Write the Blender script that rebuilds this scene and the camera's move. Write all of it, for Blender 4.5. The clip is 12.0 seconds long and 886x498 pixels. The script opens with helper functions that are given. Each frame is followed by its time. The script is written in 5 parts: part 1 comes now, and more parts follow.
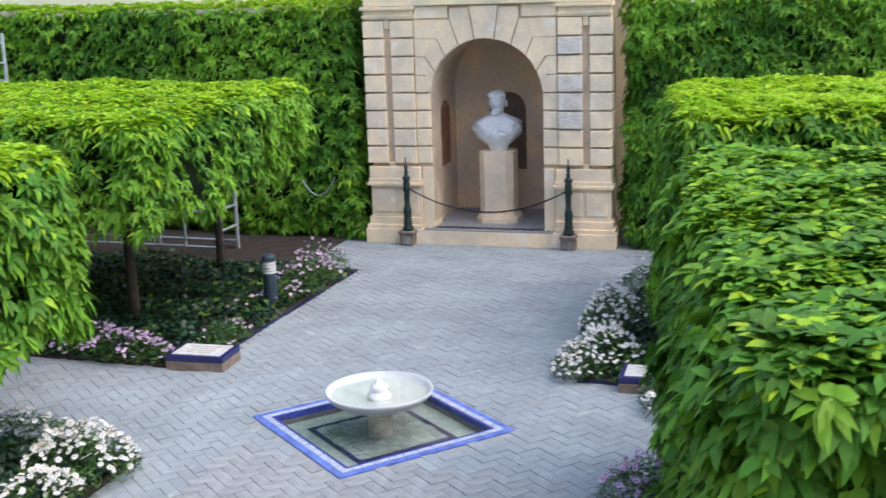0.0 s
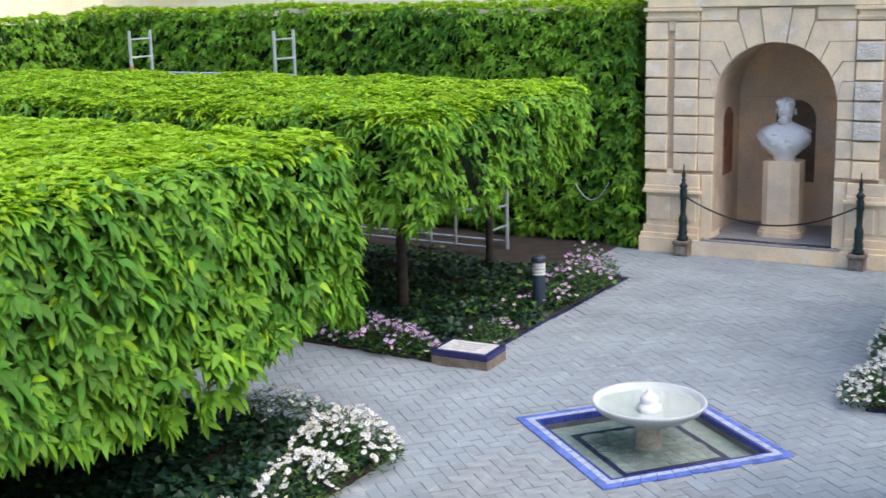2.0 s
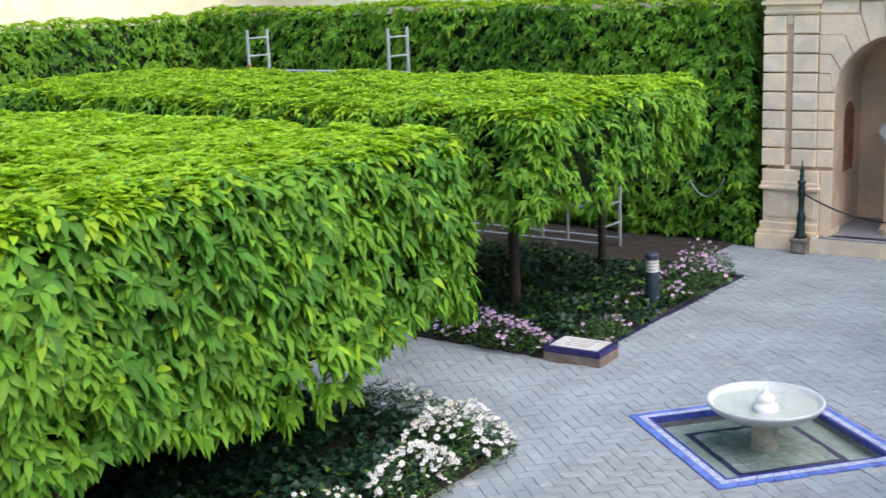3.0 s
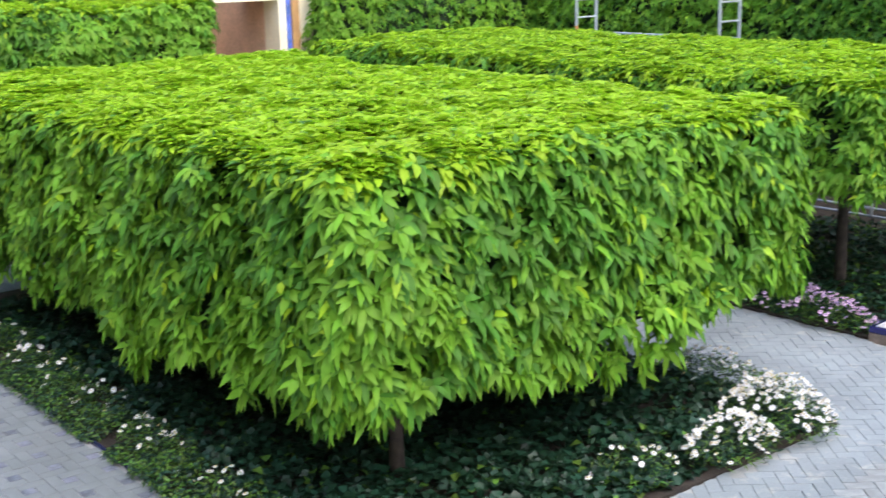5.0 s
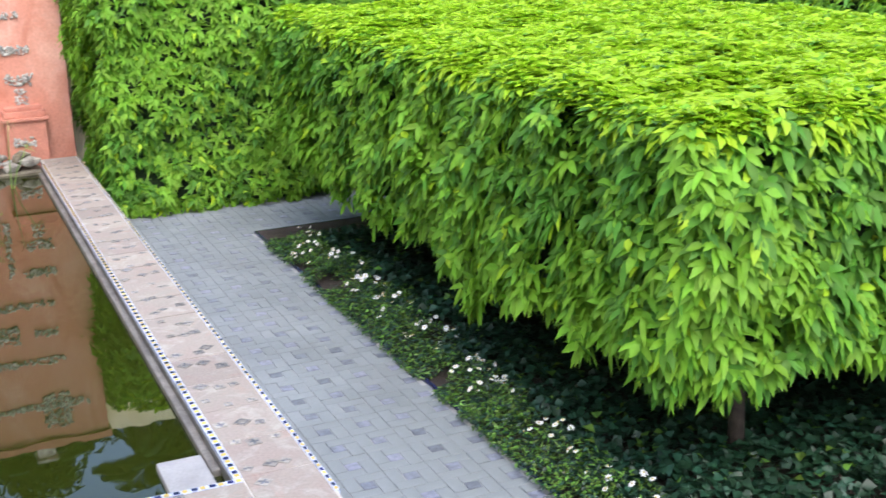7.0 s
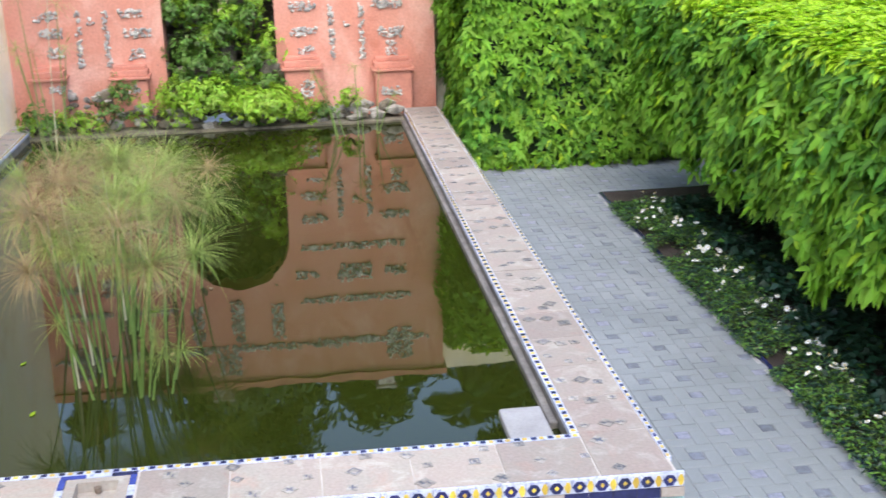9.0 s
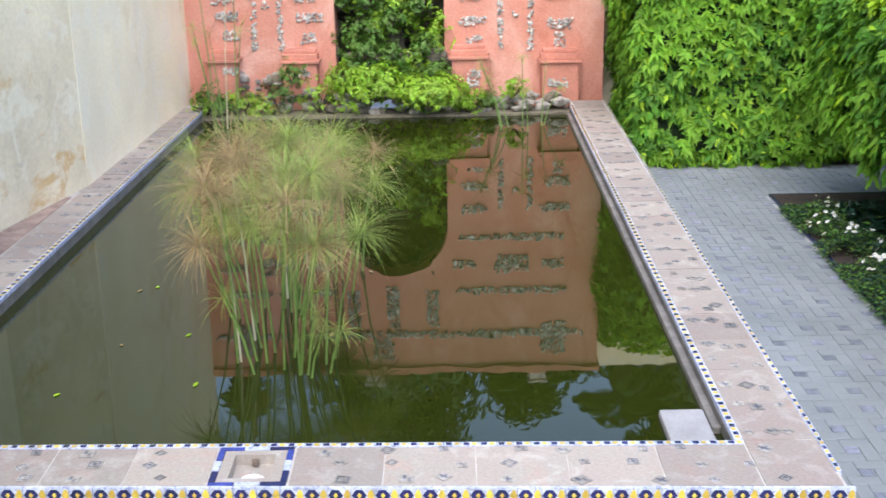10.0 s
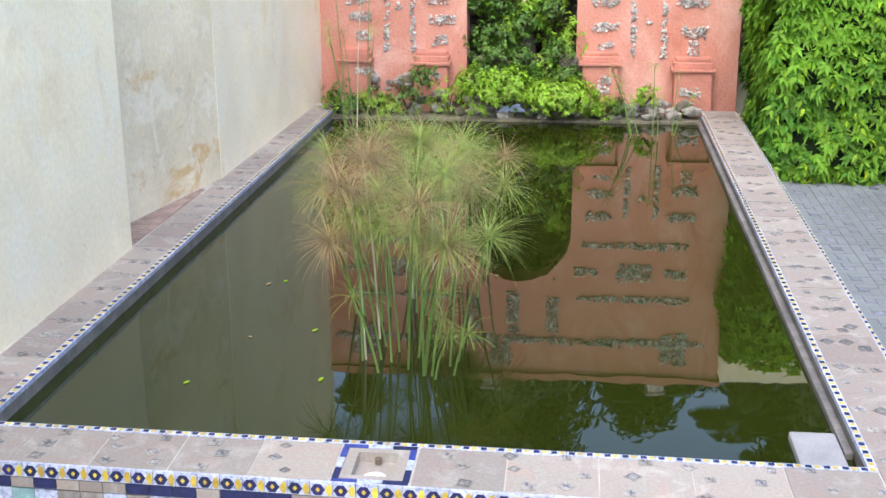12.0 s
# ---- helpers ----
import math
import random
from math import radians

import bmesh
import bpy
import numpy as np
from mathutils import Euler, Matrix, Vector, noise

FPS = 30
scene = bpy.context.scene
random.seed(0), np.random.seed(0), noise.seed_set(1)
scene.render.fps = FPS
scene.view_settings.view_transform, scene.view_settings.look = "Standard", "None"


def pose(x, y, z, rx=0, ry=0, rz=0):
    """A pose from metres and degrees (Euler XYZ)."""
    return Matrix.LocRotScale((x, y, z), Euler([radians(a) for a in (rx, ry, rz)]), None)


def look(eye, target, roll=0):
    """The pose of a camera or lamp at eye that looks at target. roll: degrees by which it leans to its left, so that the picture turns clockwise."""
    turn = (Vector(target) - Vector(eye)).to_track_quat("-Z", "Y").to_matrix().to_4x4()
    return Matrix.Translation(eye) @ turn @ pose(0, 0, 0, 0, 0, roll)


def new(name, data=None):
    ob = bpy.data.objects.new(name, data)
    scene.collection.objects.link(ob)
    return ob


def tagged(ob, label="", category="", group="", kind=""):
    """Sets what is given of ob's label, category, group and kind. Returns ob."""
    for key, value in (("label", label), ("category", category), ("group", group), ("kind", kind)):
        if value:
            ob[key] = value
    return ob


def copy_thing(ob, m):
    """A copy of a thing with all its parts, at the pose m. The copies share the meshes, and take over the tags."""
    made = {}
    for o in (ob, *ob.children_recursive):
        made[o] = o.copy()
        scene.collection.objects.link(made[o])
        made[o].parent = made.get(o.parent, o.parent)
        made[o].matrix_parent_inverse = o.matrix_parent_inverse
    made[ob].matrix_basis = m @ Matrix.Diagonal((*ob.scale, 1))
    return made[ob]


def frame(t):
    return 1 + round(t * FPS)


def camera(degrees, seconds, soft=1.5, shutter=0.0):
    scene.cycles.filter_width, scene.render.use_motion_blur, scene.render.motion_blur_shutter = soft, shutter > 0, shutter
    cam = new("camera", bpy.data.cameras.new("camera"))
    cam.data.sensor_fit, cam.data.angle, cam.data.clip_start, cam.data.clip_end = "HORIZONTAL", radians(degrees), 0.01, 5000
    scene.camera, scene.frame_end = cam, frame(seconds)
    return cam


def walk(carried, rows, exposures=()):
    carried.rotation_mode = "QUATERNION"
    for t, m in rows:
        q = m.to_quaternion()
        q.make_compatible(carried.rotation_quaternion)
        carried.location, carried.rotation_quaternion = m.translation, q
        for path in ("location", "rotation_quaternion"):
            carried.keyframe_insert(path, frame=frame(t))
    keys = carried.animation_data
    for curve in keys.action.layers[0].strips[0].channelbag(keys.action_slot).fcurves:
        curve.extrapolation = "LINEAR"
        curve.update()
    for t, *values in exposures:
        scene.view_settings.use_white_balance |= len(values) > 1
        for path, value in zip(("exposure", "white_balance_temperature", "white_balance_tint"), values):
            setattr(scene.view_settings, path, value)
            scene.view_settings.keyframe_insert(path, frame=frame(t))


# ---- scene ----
cam = camera(40.0, 12.0, shutter=0.35)
PATH = [
    (0, (1.051, 0.586, 3.716), (0.409, 2.426, 3.265), -1.9),
    (0.5, (0.955, 0.654, 3.557), (0.208, 2.46, 3.132), -2.1),
    (1, (0.872, 0.758, 3.554), (0.019, 2.518, 3.132), -1.5),
    (1.5, (0.836, 0.803, 3.552), (-0.105, 2.517, 3.132), -1.4),
    (2, (0.816, 0.829, 3.551), (-0.214, 2.491, 3.131), -1.4),
    (2.5, (0.821, 0.823, 3.551), (-0.286, 2.434, 3.131), -1.9),
    (2.7, (0.832, 0.809, 3.551), (-0.307, 2.399, 3.133), -2.1),
    (4.3, (0.674, 0.563, 3.599), (-0.686, 1.956, 3.138), -1.3),
    (4.5, (0.732, 0.507, 3.598), (-0.673, 1.853, 3.137), -1.3),
    (5, (0.782, 0.458, 3.576), (-0.738, 1.672, 3.111), -1.3),
    (5.5, (0.639, 0.543, 3.604), (-0.963, 1.631, 3.103), -1.3),
    (6, (0.5, 0.522, 3.62), (-1.163, 1.502, 3.093), -1.6),
    (6.5, (0.4, 0.496, 3.629), (-1.311, 1.376, 3.083), -1.9),
    (7, (0.353, 0.497, 3.635), (-1.41, 1.256, 3.072), -1.9),
    (8.8, (0.576, 0.316, 3.825), (-1.303, 0.606, 3.205), -1.6),
    (9, (0.559, 0.302, 3.816), (-1.328, 0.538, 3.195), -1.6),
    (9.5, (0.509, 0.278, 3.781), (-1.389, 0.384, 3.16), -1.5),
    (10, (0.455, 0.228, 3.748), (-1.445, 0.215, 3.125), -1.1),
    (10.5, (0.391, 0.189, 3.712), (-1.508, 0.106, 3.089), -0.7),
    (11, (0.385, 0.168, 3.704), (-1.512, 0.031, 3.083), -0.6),
    (11.5, (0.409, 0.152, 3.724), (-1.485, -0.02, 3.105), -0.4),
    (12, (0.437, 0.135, 3.753), (-1.455, -0.067, 3.137), -0.3),
]
walk(cam, [(t, look(eye, aim, lean)) for t, eye, aim, lean in PATH],
     exposures=[(0, 1.43, 6400, 10), (2.5, 1.34, 6400, 10), (4.5, 1.52, 6400, 10), (5.5, 1.75, 6400, 10), (7, 1.92, 6400, 10), (9, 1.85, 6400, 10), (12, 1.82, 6400, 10)])

# ---- light ----
world = bpy.data.worlds.new("sky")
scene.world = world
world.use_nodes = True
wn = world.node_tree.nodes
sky = wn.new("ShaderNodeTexSky")
sky.sky_type = "NISHITA"
sky.sun_disc = False
sky.sun_elevation = radians(55)
sky.sun_rotation = radians(95)
sky.air_density = 1.0
sky.dust_density = 2.5
wn["Background"].inputs["Strength"].default_value = 0.15
world.node_tree.links.new(sky.outputs[0], wn["Background"].inputs["Color"])
sun_data = bpy.data.lights.new("sun", "SUN")
sun_data.energy = 0.55
sun_data.angle = radians(70)
sun_data.color = (1.0, 0.96, 0.90)
sun = new("sun", sun_data)
sun.matrix_world = look((5, -0.45, 8), (0, 0, 0))


# ---- materials ----
def material(name, color, rough=0.7, metal=0.0, var=0.25, scale=6.0, fine=60.0, bump=0.15, island=0.0, spec=0.5,
             transl=0.0, second=None, obj_random=0.0, dist=0.01, patch=None):
    """A node material: base colour broken up at two scales, with fine relief."""
    m = bpy.data.materials.new(name)
    m.use_nodes = True
    n, l = m.node_tree.nodes, m.node_tree.links
    b = n["Principled BSDF"]
    b.inputs["Roughness"].default_value = rough
    b.inputs["Metallic"].default_value = metal
    b.inputs["Specular IOR Level"].default_value = spec
    co = n.new("ShaderNodeTexCoord")
    big = n.new("ShaderNodeTexNoise")
    big.inputs["Scale"].default_value = scale
    big.inputs["Detail"].default_value = 5
    small = n.new("ShaderNodeTexNoise")
    small.inputs["Scale"].default_value = fine
    small.inputs["Detail"].default_value = 3
    for t in (big, small):
        l.new(co.outputs["Object"], t.inputs["Vector"])
    ramp = n.new("ShaderNodeMix")
    ramp.data_type = "RGBA"
    c2 = second or tuple(c * (1 - var) for c in color)
    ramp.inputs["A"].default_value = (*c2, 1)
    ramp.inputs["B"].default_value = (*color, 1)
    st = n.new("ShaderNodeMapRange")
    st.inputs["From Min"].default_value = 0.35
    st.inputs["From Max"].default_value = 0.65
    l.new(big.outputs["Fac"], st.inputs["Value"])
    l.new(st.outputs[0], ramp.inputs["Factor"])
    hsv = n.new("ShaderNodeHueSaturation")
    tint = ramp.outputs["Result"]
    for pc, ps, lo, hi, amount, stretch in patch or ():
        mp = n.new("ShaderNodeMapping")
        mp.inputs["Scale"].default_value = stretch
        l.new(co.outputs["Object"], mp.inputs["Vector"])
        pn = n.new("ShaderNodeTexNoise")
        pn.inputs["Scale"].default_value = ps
        pn.inputs["Detail"].default_value = 6
        pn.inputs["Roughness"].default_value = 0.65
        pn.inputs["Distortion"].default_value = 0.6
        l.new(mp.outputs[0], pn.inputs["Vector"])
        pr = n.new("ShaderNodeMapRange")
        pr.inputs["From Min"].default_value = lo
        pr.inputs["From Max"].default_value = hi
        pr.inputs["To Max"].default_value = amount
        l.new(pn.outputs["Fac"], pr.inputs["Value"])
        pm_ = n.new("ShaderNodeMix")
        pm_.data_type = "RGBA"
        pm_.inputs["B"].default_value = (*pc, 1)
        l.new(pr.outputs[0], pm_.inputs["Factor"])
        l.new(tint, pm_.inputs["A"])
        tint = pm_.outputs["Result"]
    l.new(tint, hsv.inputs["Color"])
    val = n.new("ShaderNodeMapRange")
    val.inputs["From Min"].default_value = 0.3
    val.inputs["From Max"].default_value = 0.7
    val.inputs["To Min"].default_value = 1 - var * 0.4
    val.inputs["To Max"].default_value = 1 + var * 0.4
    l.new(small.outputs["Fac"], val.inputs["Value"])
    last = val.outputs[0]
    if island or obj_random:
        src = n.new("ShaderNodeNewGeometry").outputs["Random Per Island"] if island else n.new("ShaderNodeObjectInfo").outputs["Random"]
        amount = island or obj_random
        r = n.new("ShaderNodeMapRange")
        r.inputs["To Min"].default_value = 1 - amount
        r.inputs["To Max"].default_value = 1 + amount
        l.new(src, r.inputs["Value"])
        mul = n.new("ShaderNodeMath")
        mul.operation = "MULTIPLY"
        l.new(last, mul.inputs[0])
        l.new(r.outputs[0], mul.inputs[1])
        last = mul.outputs[0]
        hue = n.new("ShaderNodeMapRange")
        hue.inputs["To Min"].default_value = 0.5 - amount * 0.05
        hue.inputs["To Max"].default_value = 0.5 + amount * 0.05
        l.new(src, hue.inputs["Value"])
        l.new(hue.outputs[0], hsv.inputs["Hue"])
    l.new(last, hsv.inputs["Value"])
    l.new(hsv.outputs[0], b.inputs["Base Color"])
    if bump:
        bp = n.new("ShaderNodeBump")
        bp.inputs["Strength"].default_value = bump
        bp.inputs["Distance"].default_value = dist
        l.new(small.outputs["Fac"], bp.inputs["Height"])
        l.new(bp.outputs[0], b.inputs["Normal"])
    if transl:
        tr = n.new("ShaderNodeBsdfTranslucent")
        l.new(hsv.outputs[0], tr.inputs["Color"])
        mx = n.new("ShaderNodeMixShader")
        mx.inputs[0].default_value = transl
        l.new(b.outputs[0], mx.inputs[1])
        l.new(tr.outputs[0], mx.inputs[2])
        l.new(mx.outputs[0], n["Material Output"].inputs["Surface"])
    return m


LEAF_OLD = material("mature_leaf", (0.095, 0.245, 0.026), 0.5, var=0.2, scale=2.5, fine=30, bump=0, island=0.18, spec=0.22, transl=0.3)
# new growth, its colour lightened further for skylight on the tops
LEAF_BRIGHT = material("bright_leaf", (0.40, 0.62, 0.028), 0.45, var=0.12, scale=2.0, fine=30, bump=0, island=0.13, spec=0.3, transl=0.42)
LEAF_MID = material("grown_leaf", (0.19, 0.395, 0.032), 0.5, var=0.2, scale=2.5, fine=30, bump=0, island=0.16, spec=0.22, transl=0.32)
LEAF_DARK = material("ground_leaf", (0.015, 0.056, 0.027), 0.5, var=0.4, scale=3, fine=40, bump=0, island=0.4, transl=0.15)
LEAF_HERB = material("herb_leaf", (0.125, 0.25, 0.035), 0.5, var=0.4, scale=4, fine=40, bump=0, island=0.4, transl=0.25)
LEAF_FERN = material("fern_leaf", (0.33, 0.55, 0.045), 0.45, var=0.3, scale=3, fine=40, bump=0, island=0.3, transl=0.35)
LEAF_TREE = material("tree_leaf", (0.04, 0.10, 0.025), 0.5, var=0.4, scale=3, fine=40, bump=0, island=0.4, transl=0.2)
# near-black fill of the foliage cores: shade between leaves put into colour
CORE_DARK = material("dark_core_fill", (0.018, 0.04, 0.01), 0.9, var=0.5, scale=8, fine=50, bump=0.5)
BARK = material("bark", (0.065, 0.047, 0.035), 0.9, var=0.5, scale=12, fine=90, bump=0.6)
SOIL = material("soil", (0.045, 0.033, 0.025), 0.95, var=0.5, scale=5, fine=70, bump=0.6, dist=0.02)
MORTAR = material("mortar_bed", (0.36, 0.37, 0.37), 0.95, var=0.35, scale=3, fine=80, bump=0.4)
PAVER = material("paver", (0.295, 0.335, 0.36), 0.8, var=0.22, scale=1.3, fine=70, bump=0.25, island=0.06, patch=[((0.26, 0.28, 0.30), 1.1, 0.52, 0.72, 0.45, (1, 1, 1)), ((0.44, 0.43, 0.41), 7.0, 0.56, 0.66, 0.5, (1, 1, 1))])
PAVER_OBJ = material("paver_single", (0.315, 0.335, 0.345), 0.8, var=0.22, scale=9, fine=70, bump=0.25, obj_random=0.09, patch=[((0.30, 0.30, 0.31), 9.0, 0.56, 0.72, 0.4, (1, 1, 1))])
INSET = material("blue_inset_tile", (0.185, 0.205, 0.262), 0.5, var=0.4, scale=20, fine=120, bump=0.1, island=0.3)
PATH_BRICK = material("path_brick", (0.21, 0.235, 0.25), 0.8, var=0.2, scale=1.3, fine=70, bump=0.25, island=0.06, patch=[((0.20, 0.21, 0.22), 1.1, 0.52, 0.72, 0.4, (1, 1, 1))])
LIME = material("limewash_wall", (0.95, 0.85, 0.61), 0.9, var=0.12, scale=0.9, fine=22, bump=0.2, second=(0.84, 0.75, 0.55), dist=0.02, patch=[((0.66, 0.50, 0.27), 0.8, 0.56, 0.70, 0.5, (1, 1, 0.9)), ((0.72, 0.62, 0.43), 1.2, 0.54, 0.70, 0.25, (1, 1, 0.7)), ((0.86, 0.82, 0.70), 1.8, 0.50, 0.60, 0.4, (1, 1, 0.9)), ((0.45, 0.40, 0.30), 4.0, 0.68, 0.72, 0.4, (1, 1, 0.6))])
# darker copy of LIME for the recess: stains, plus shade in the base colour
LIME_RECESS = material("stained_shaded_limewash", (0.80, 0.71, 0.52), 0.9, var=0.15, scale=0.9, fine=22, bump=0.25, second=(0.62, 0.54, 0.38), dist=0.02, patch=[((0.58, 0.36, 0.13), 1.3, 0.57, 0.66, 0.75, (1, 1, 1.6)), ((0.78, 0.74, 0.62), 2.4, 0.54, 0.60, 0.5, (1, 1, 1)), ((0.46, 0.42, 0.30), 3.0, 0.62, 0.68, 0.5, (1, 1, 0.8))])
STONE = material("portal_stone", (0.92, 0.71, 0.48), 0.85, var=0.15, scale=2.2, fine=45, bump=0.3, second=(0.68, 0.56, 0.42), island=0.05, patch=[((0.90, 0.82, 0.72), 3.0, 0.55, 0.64, 0.4, (1, 1, 1)), ((0.56, 0.40, 0.27), 1.8, 0.58, 0.75, 0.4, (1, 1, 0.5))])
PEELED = material("peeling_limestone", (0.74, 0.68, 0.61), 0.9, var=0.3, scale=9, fine=40, bump=0.7, second=(0.62, 0.54, 0.46), dist=0.03)
STONE_BACK = material("portal_joint_stone", (0.70, 0.54, 0.39), 0.9, var=0.3, scale=3, fine=45, bump=0.3)
SCALED = material("weathered_stone", (0.80, 0.72, 0.62), 0.9, var=0.35, scale=9, fine=50, bump=0.8, dist=0.03)
BROWNSTONE = material("brown_stone", (0.26, 0.20, 0.16), 0.85, var=0.4, scale=12, fine=60, bump=0.4)
NICHE = material("niche_plaster", (0.86, 0.62, 0.40), 0.9, var=0.25, scale=1.6, fine=30, bump=0.3, second=(0.58, 0.47, 0.37), patch=[((0.52, 0.40, 0.30), 1.4, 0.54, 0.68, 0.5, (1, 1, 1)), ((0.62, 0.58, 0.52), 3.0, 0.56, 0.66, 0.6, (1, 1, 0.5))])
MARBLE = material("white_marble", (0.83, 0.82, 0.82), 0.5, var=0.12, scale=5, fine=40, bump=0.15)
IRON = material("green_iron", (0.007, 0.024, 0.023), 0.45, var=0.3, scale=10, fine=60, bump=0.2)
CHAIN = material("dark_chain", (0.03, 0.028, 0.026), 0.5, metal=0.7, bump=0)
LAMP_GREY = material("grey_lamp_metal", (0.04, 0.06, 0.085), 0.5, metal=0.2, bump=0.1)
LAMP_LENS = material("lamp_louvre", (0.62, 0.62, 0.60), 0.4, bump=0.05)
COBALT = material("cobalt_tile", (0.05, 0.07, 0.36), 0.25, var=0.35, scale=14, fine=60, bump=0.1, island=0.2)
NAVY = material("navy_tile", (0.022, 0.026, 0.11), 0.25, var=0.35, scale=14, fine=60, bump=0.1, island=0.2)
FADED = material("faded_tile", (0.31, 0.29, 0.265), 0.5, var=0.4, scale=22, fine=90, bump=0.15, obj_random=0.25)
FADED_BLUE = material("faded_blue_motif", (0.12, 0.135, 0.18), 0.4, var=0.6, scale=30, fine=90, bump=0.1, obj_random=0.4)
AZURE = material("blue_tile", (0.16, 0.24, 0.72), 0.25, var=0.35, scale=9, fine=60, bump=0.1, island=0.15)
PALE_TILE = material("pale_blue_tile", (0.55, 0.60, 0.76), 0.3, var=0.3, scale=16, fine=70, bump=0.1, island=0.15, patch=[((0.10, 0.13, 0.30), 40, 0.52, 0.60, 0.7, (1, 1, 1))])
WHITE_TILE = material("white_tile", (0.74, 0.73, 0.70), 0.3, var=0.25, scale=12, fine=70, bump=0.1, island=0.1)
YELLOW_TILE = material("yellow_tile", (0.62, 0.46, 0.06), 0.3, var=0.3, scale=20, fine=70, bump=0.1, island=0.2)
BLACK_TILE = material("dark_tile", (0.025, 0.03, 0.06), 0.3, var=0.3, scale=20, fine=70, bump=0.1)
TEAL_TILE = material("teal_tile", (0.25, 0.42, 0.42), 0.3, var=0.3, scale=20, fine=70, bump=0.1)
RIM_CLAY = material("rim_terracotta", (0.29, 0.265, 0.235), 0.7, var=0.25, scale=3.0, fine=50, bump=0.3, obj_random=0.16, second=(0.30, 0.25, 0.225), patch=[((0.40, 0.38, 0.35), 5.0, 0.52, 0.64, 0.6, (1, 1, 1)), ((0.36, 0.22, 0.18), 3.0, 0.56, 0.70, 0.45, (1, 1, 1))])
RIM_JOINT = material("rim_mortar", (0.50, 0.47, 0.44), 0.9, var=0.2, scale=6, fine=60, bump=0.3)
GREY_EDGE = material("wet_stone_edge", (0.22, 0.21, 0.20), 0.6, var=0.45, scale=6, fine=60, bump=0.4)
SLAB = material("pool_slab", (0.31, 0.31, 0.32), 0.6, var=0.2, scale=5, fine=60, bump=0.2)
BRICK = material("red_brick", (0.42, 0.31, 0.26), 0.85, var=0.35, scale=6, fine=70, bump=0.4, island=0.15)
RUSTY = material("recess_brick", (0.42, 0.19, 0.11), 0.85, var=0.4, scale=6, fine=70, bump=0.4, island=0.15)
RED = material("red_stucco", (0.57, 0.27, 0.205), 0.85, var=0.25, scale=1.8, fine=30, bump=0.35, second=(0.55, 0.23, 0.165), dist=0.02, patch=[((0.72, 0.46, 0.38), 1.4, 0.52, 0.70, 0.6, (1, 1, 0.6)), ((0.40, 0.13, 0.08), 2.2, 0.58, 0.74, 0.6, (1, 1, 0.5))])
RED_TRIM = material("red_moulding", (0.57, 0.24, 0.175), 0.85, var=0.25, scale=4, fine=40, bump=0.3)
PUMICE = material("grotto_stone", (0.58, 0.56, 0.53), 0.95, var=0.55, scale=9, fine=60, bump=0.8, island=0.3, dist=0.02)
ROCK_GREY = material("grey_rock", (0.33, 0.31, 0.28), 0.95, var=0.55, scale=9, fine=60, bump=0.8, island=0.2, dist=0.02)
ROCK = material("dark_rock", (0.15, 0.13, 0.10), 0.95, var=0.5, scale=5, fine=40, bump=0.8, island=0.3, dist=0.03)
STEEL = material("galvanised_steel", (0.50, 0.54, 0.58), 0.45, metal=0.5, var=0.2, bump=0.1)
RUST = material("orange_primer", (0.55, 0.22, 0.08), 0.6, bump=0.1)
OCHRE = material("ochre_door_trim", (0.58, 0.32, 0.13), 0.8, var=0.25, bump=0.2)
DOOR_IN = material("passage_plaster", (0.74, 0.50, 0.33), 0.85, var=0.3, scale=1.5, fine=25, bump=0.2)
PETAL_W = material("white_petal", (0.82, 0.82, 0.84), 0.6, var=0.08, bump=0, island=0.06, transl=0.2)
PETAL_P = material("pink_petal", (0.76, 0.52, 0.72), 0.6, var=0.2, bump=0, island=0.2, transl=0.2)
STALK = material("papyrus_stalk", (0.16, 0.28, 0.06), 0.5, var=0.3, scale=4, fine=40, bump=0.1, island=0.3)
STALK_DRY = material("dry_stalk", (0.55, 0.52, 0.36), 0.6, var=0.25, bump=0.1)
RAYS = material("papyrus_rays", (0.34, 0.44, 0.10), 0.5, var=0.3, bump=0, island=0.35, transl=0.3)
RAYS_DRY = material("dry_papyrus_rays", (0.42, 0.30, 0.15), 0.6, var=0.3, bump=0, island=0.3, transl=0.3)
INK = material("faded_lettering", (0.50, 0.46, 0.42), 0.6, bump=0)
# even dark colour in place of the shade inside openings
DARK = material("opening_shade", (0.17, 0.13, 0.10), 0.9, var=0.3, bump=0)


def water_material(name, color, glass):
    m = bpy.data.materials.new(name)
    m.use_nodes = True
    n, l = m.node_tree.nodes, m.node_tree.links
    b = n["Principled BSDF"]
    b.inputs["Base Color"].default_value = (*color, 1)
    b.inputs["Roughness"].default_value = 0.015
    b.inputs["IOR"].default_value = 1.33 if glass else 1.45
    b.inputs["Transmission Weight"].default_value = glass
    co = n.new("ShaderNodeTexCoord")
    t = n.new("ShaderNodeTexNoise")
    t.inputs["Scale"].default_value = 3.0
    t.inputs["Detail"].default_value = 2
    l.new(co.outputs["Object"], t.inputs["Vector"])
    bp = n.new("ShaderNodeBump")
    bp.inputs["Strength"].default_value = 0.03
    bp.inputs["Distance"].default_value = 0.02
    l.new(t.outputs["Fac"], bp.inputs["Height"])
    l.new(bp.outputs[0], b.inputs["Normal"])
    return m


POND = water_material("murky_water", (0.017, 0.023, 0.003), 0.0)
CLEAR = water_material("clear_water", (0.93, 0.98, 0.97), 1.0)


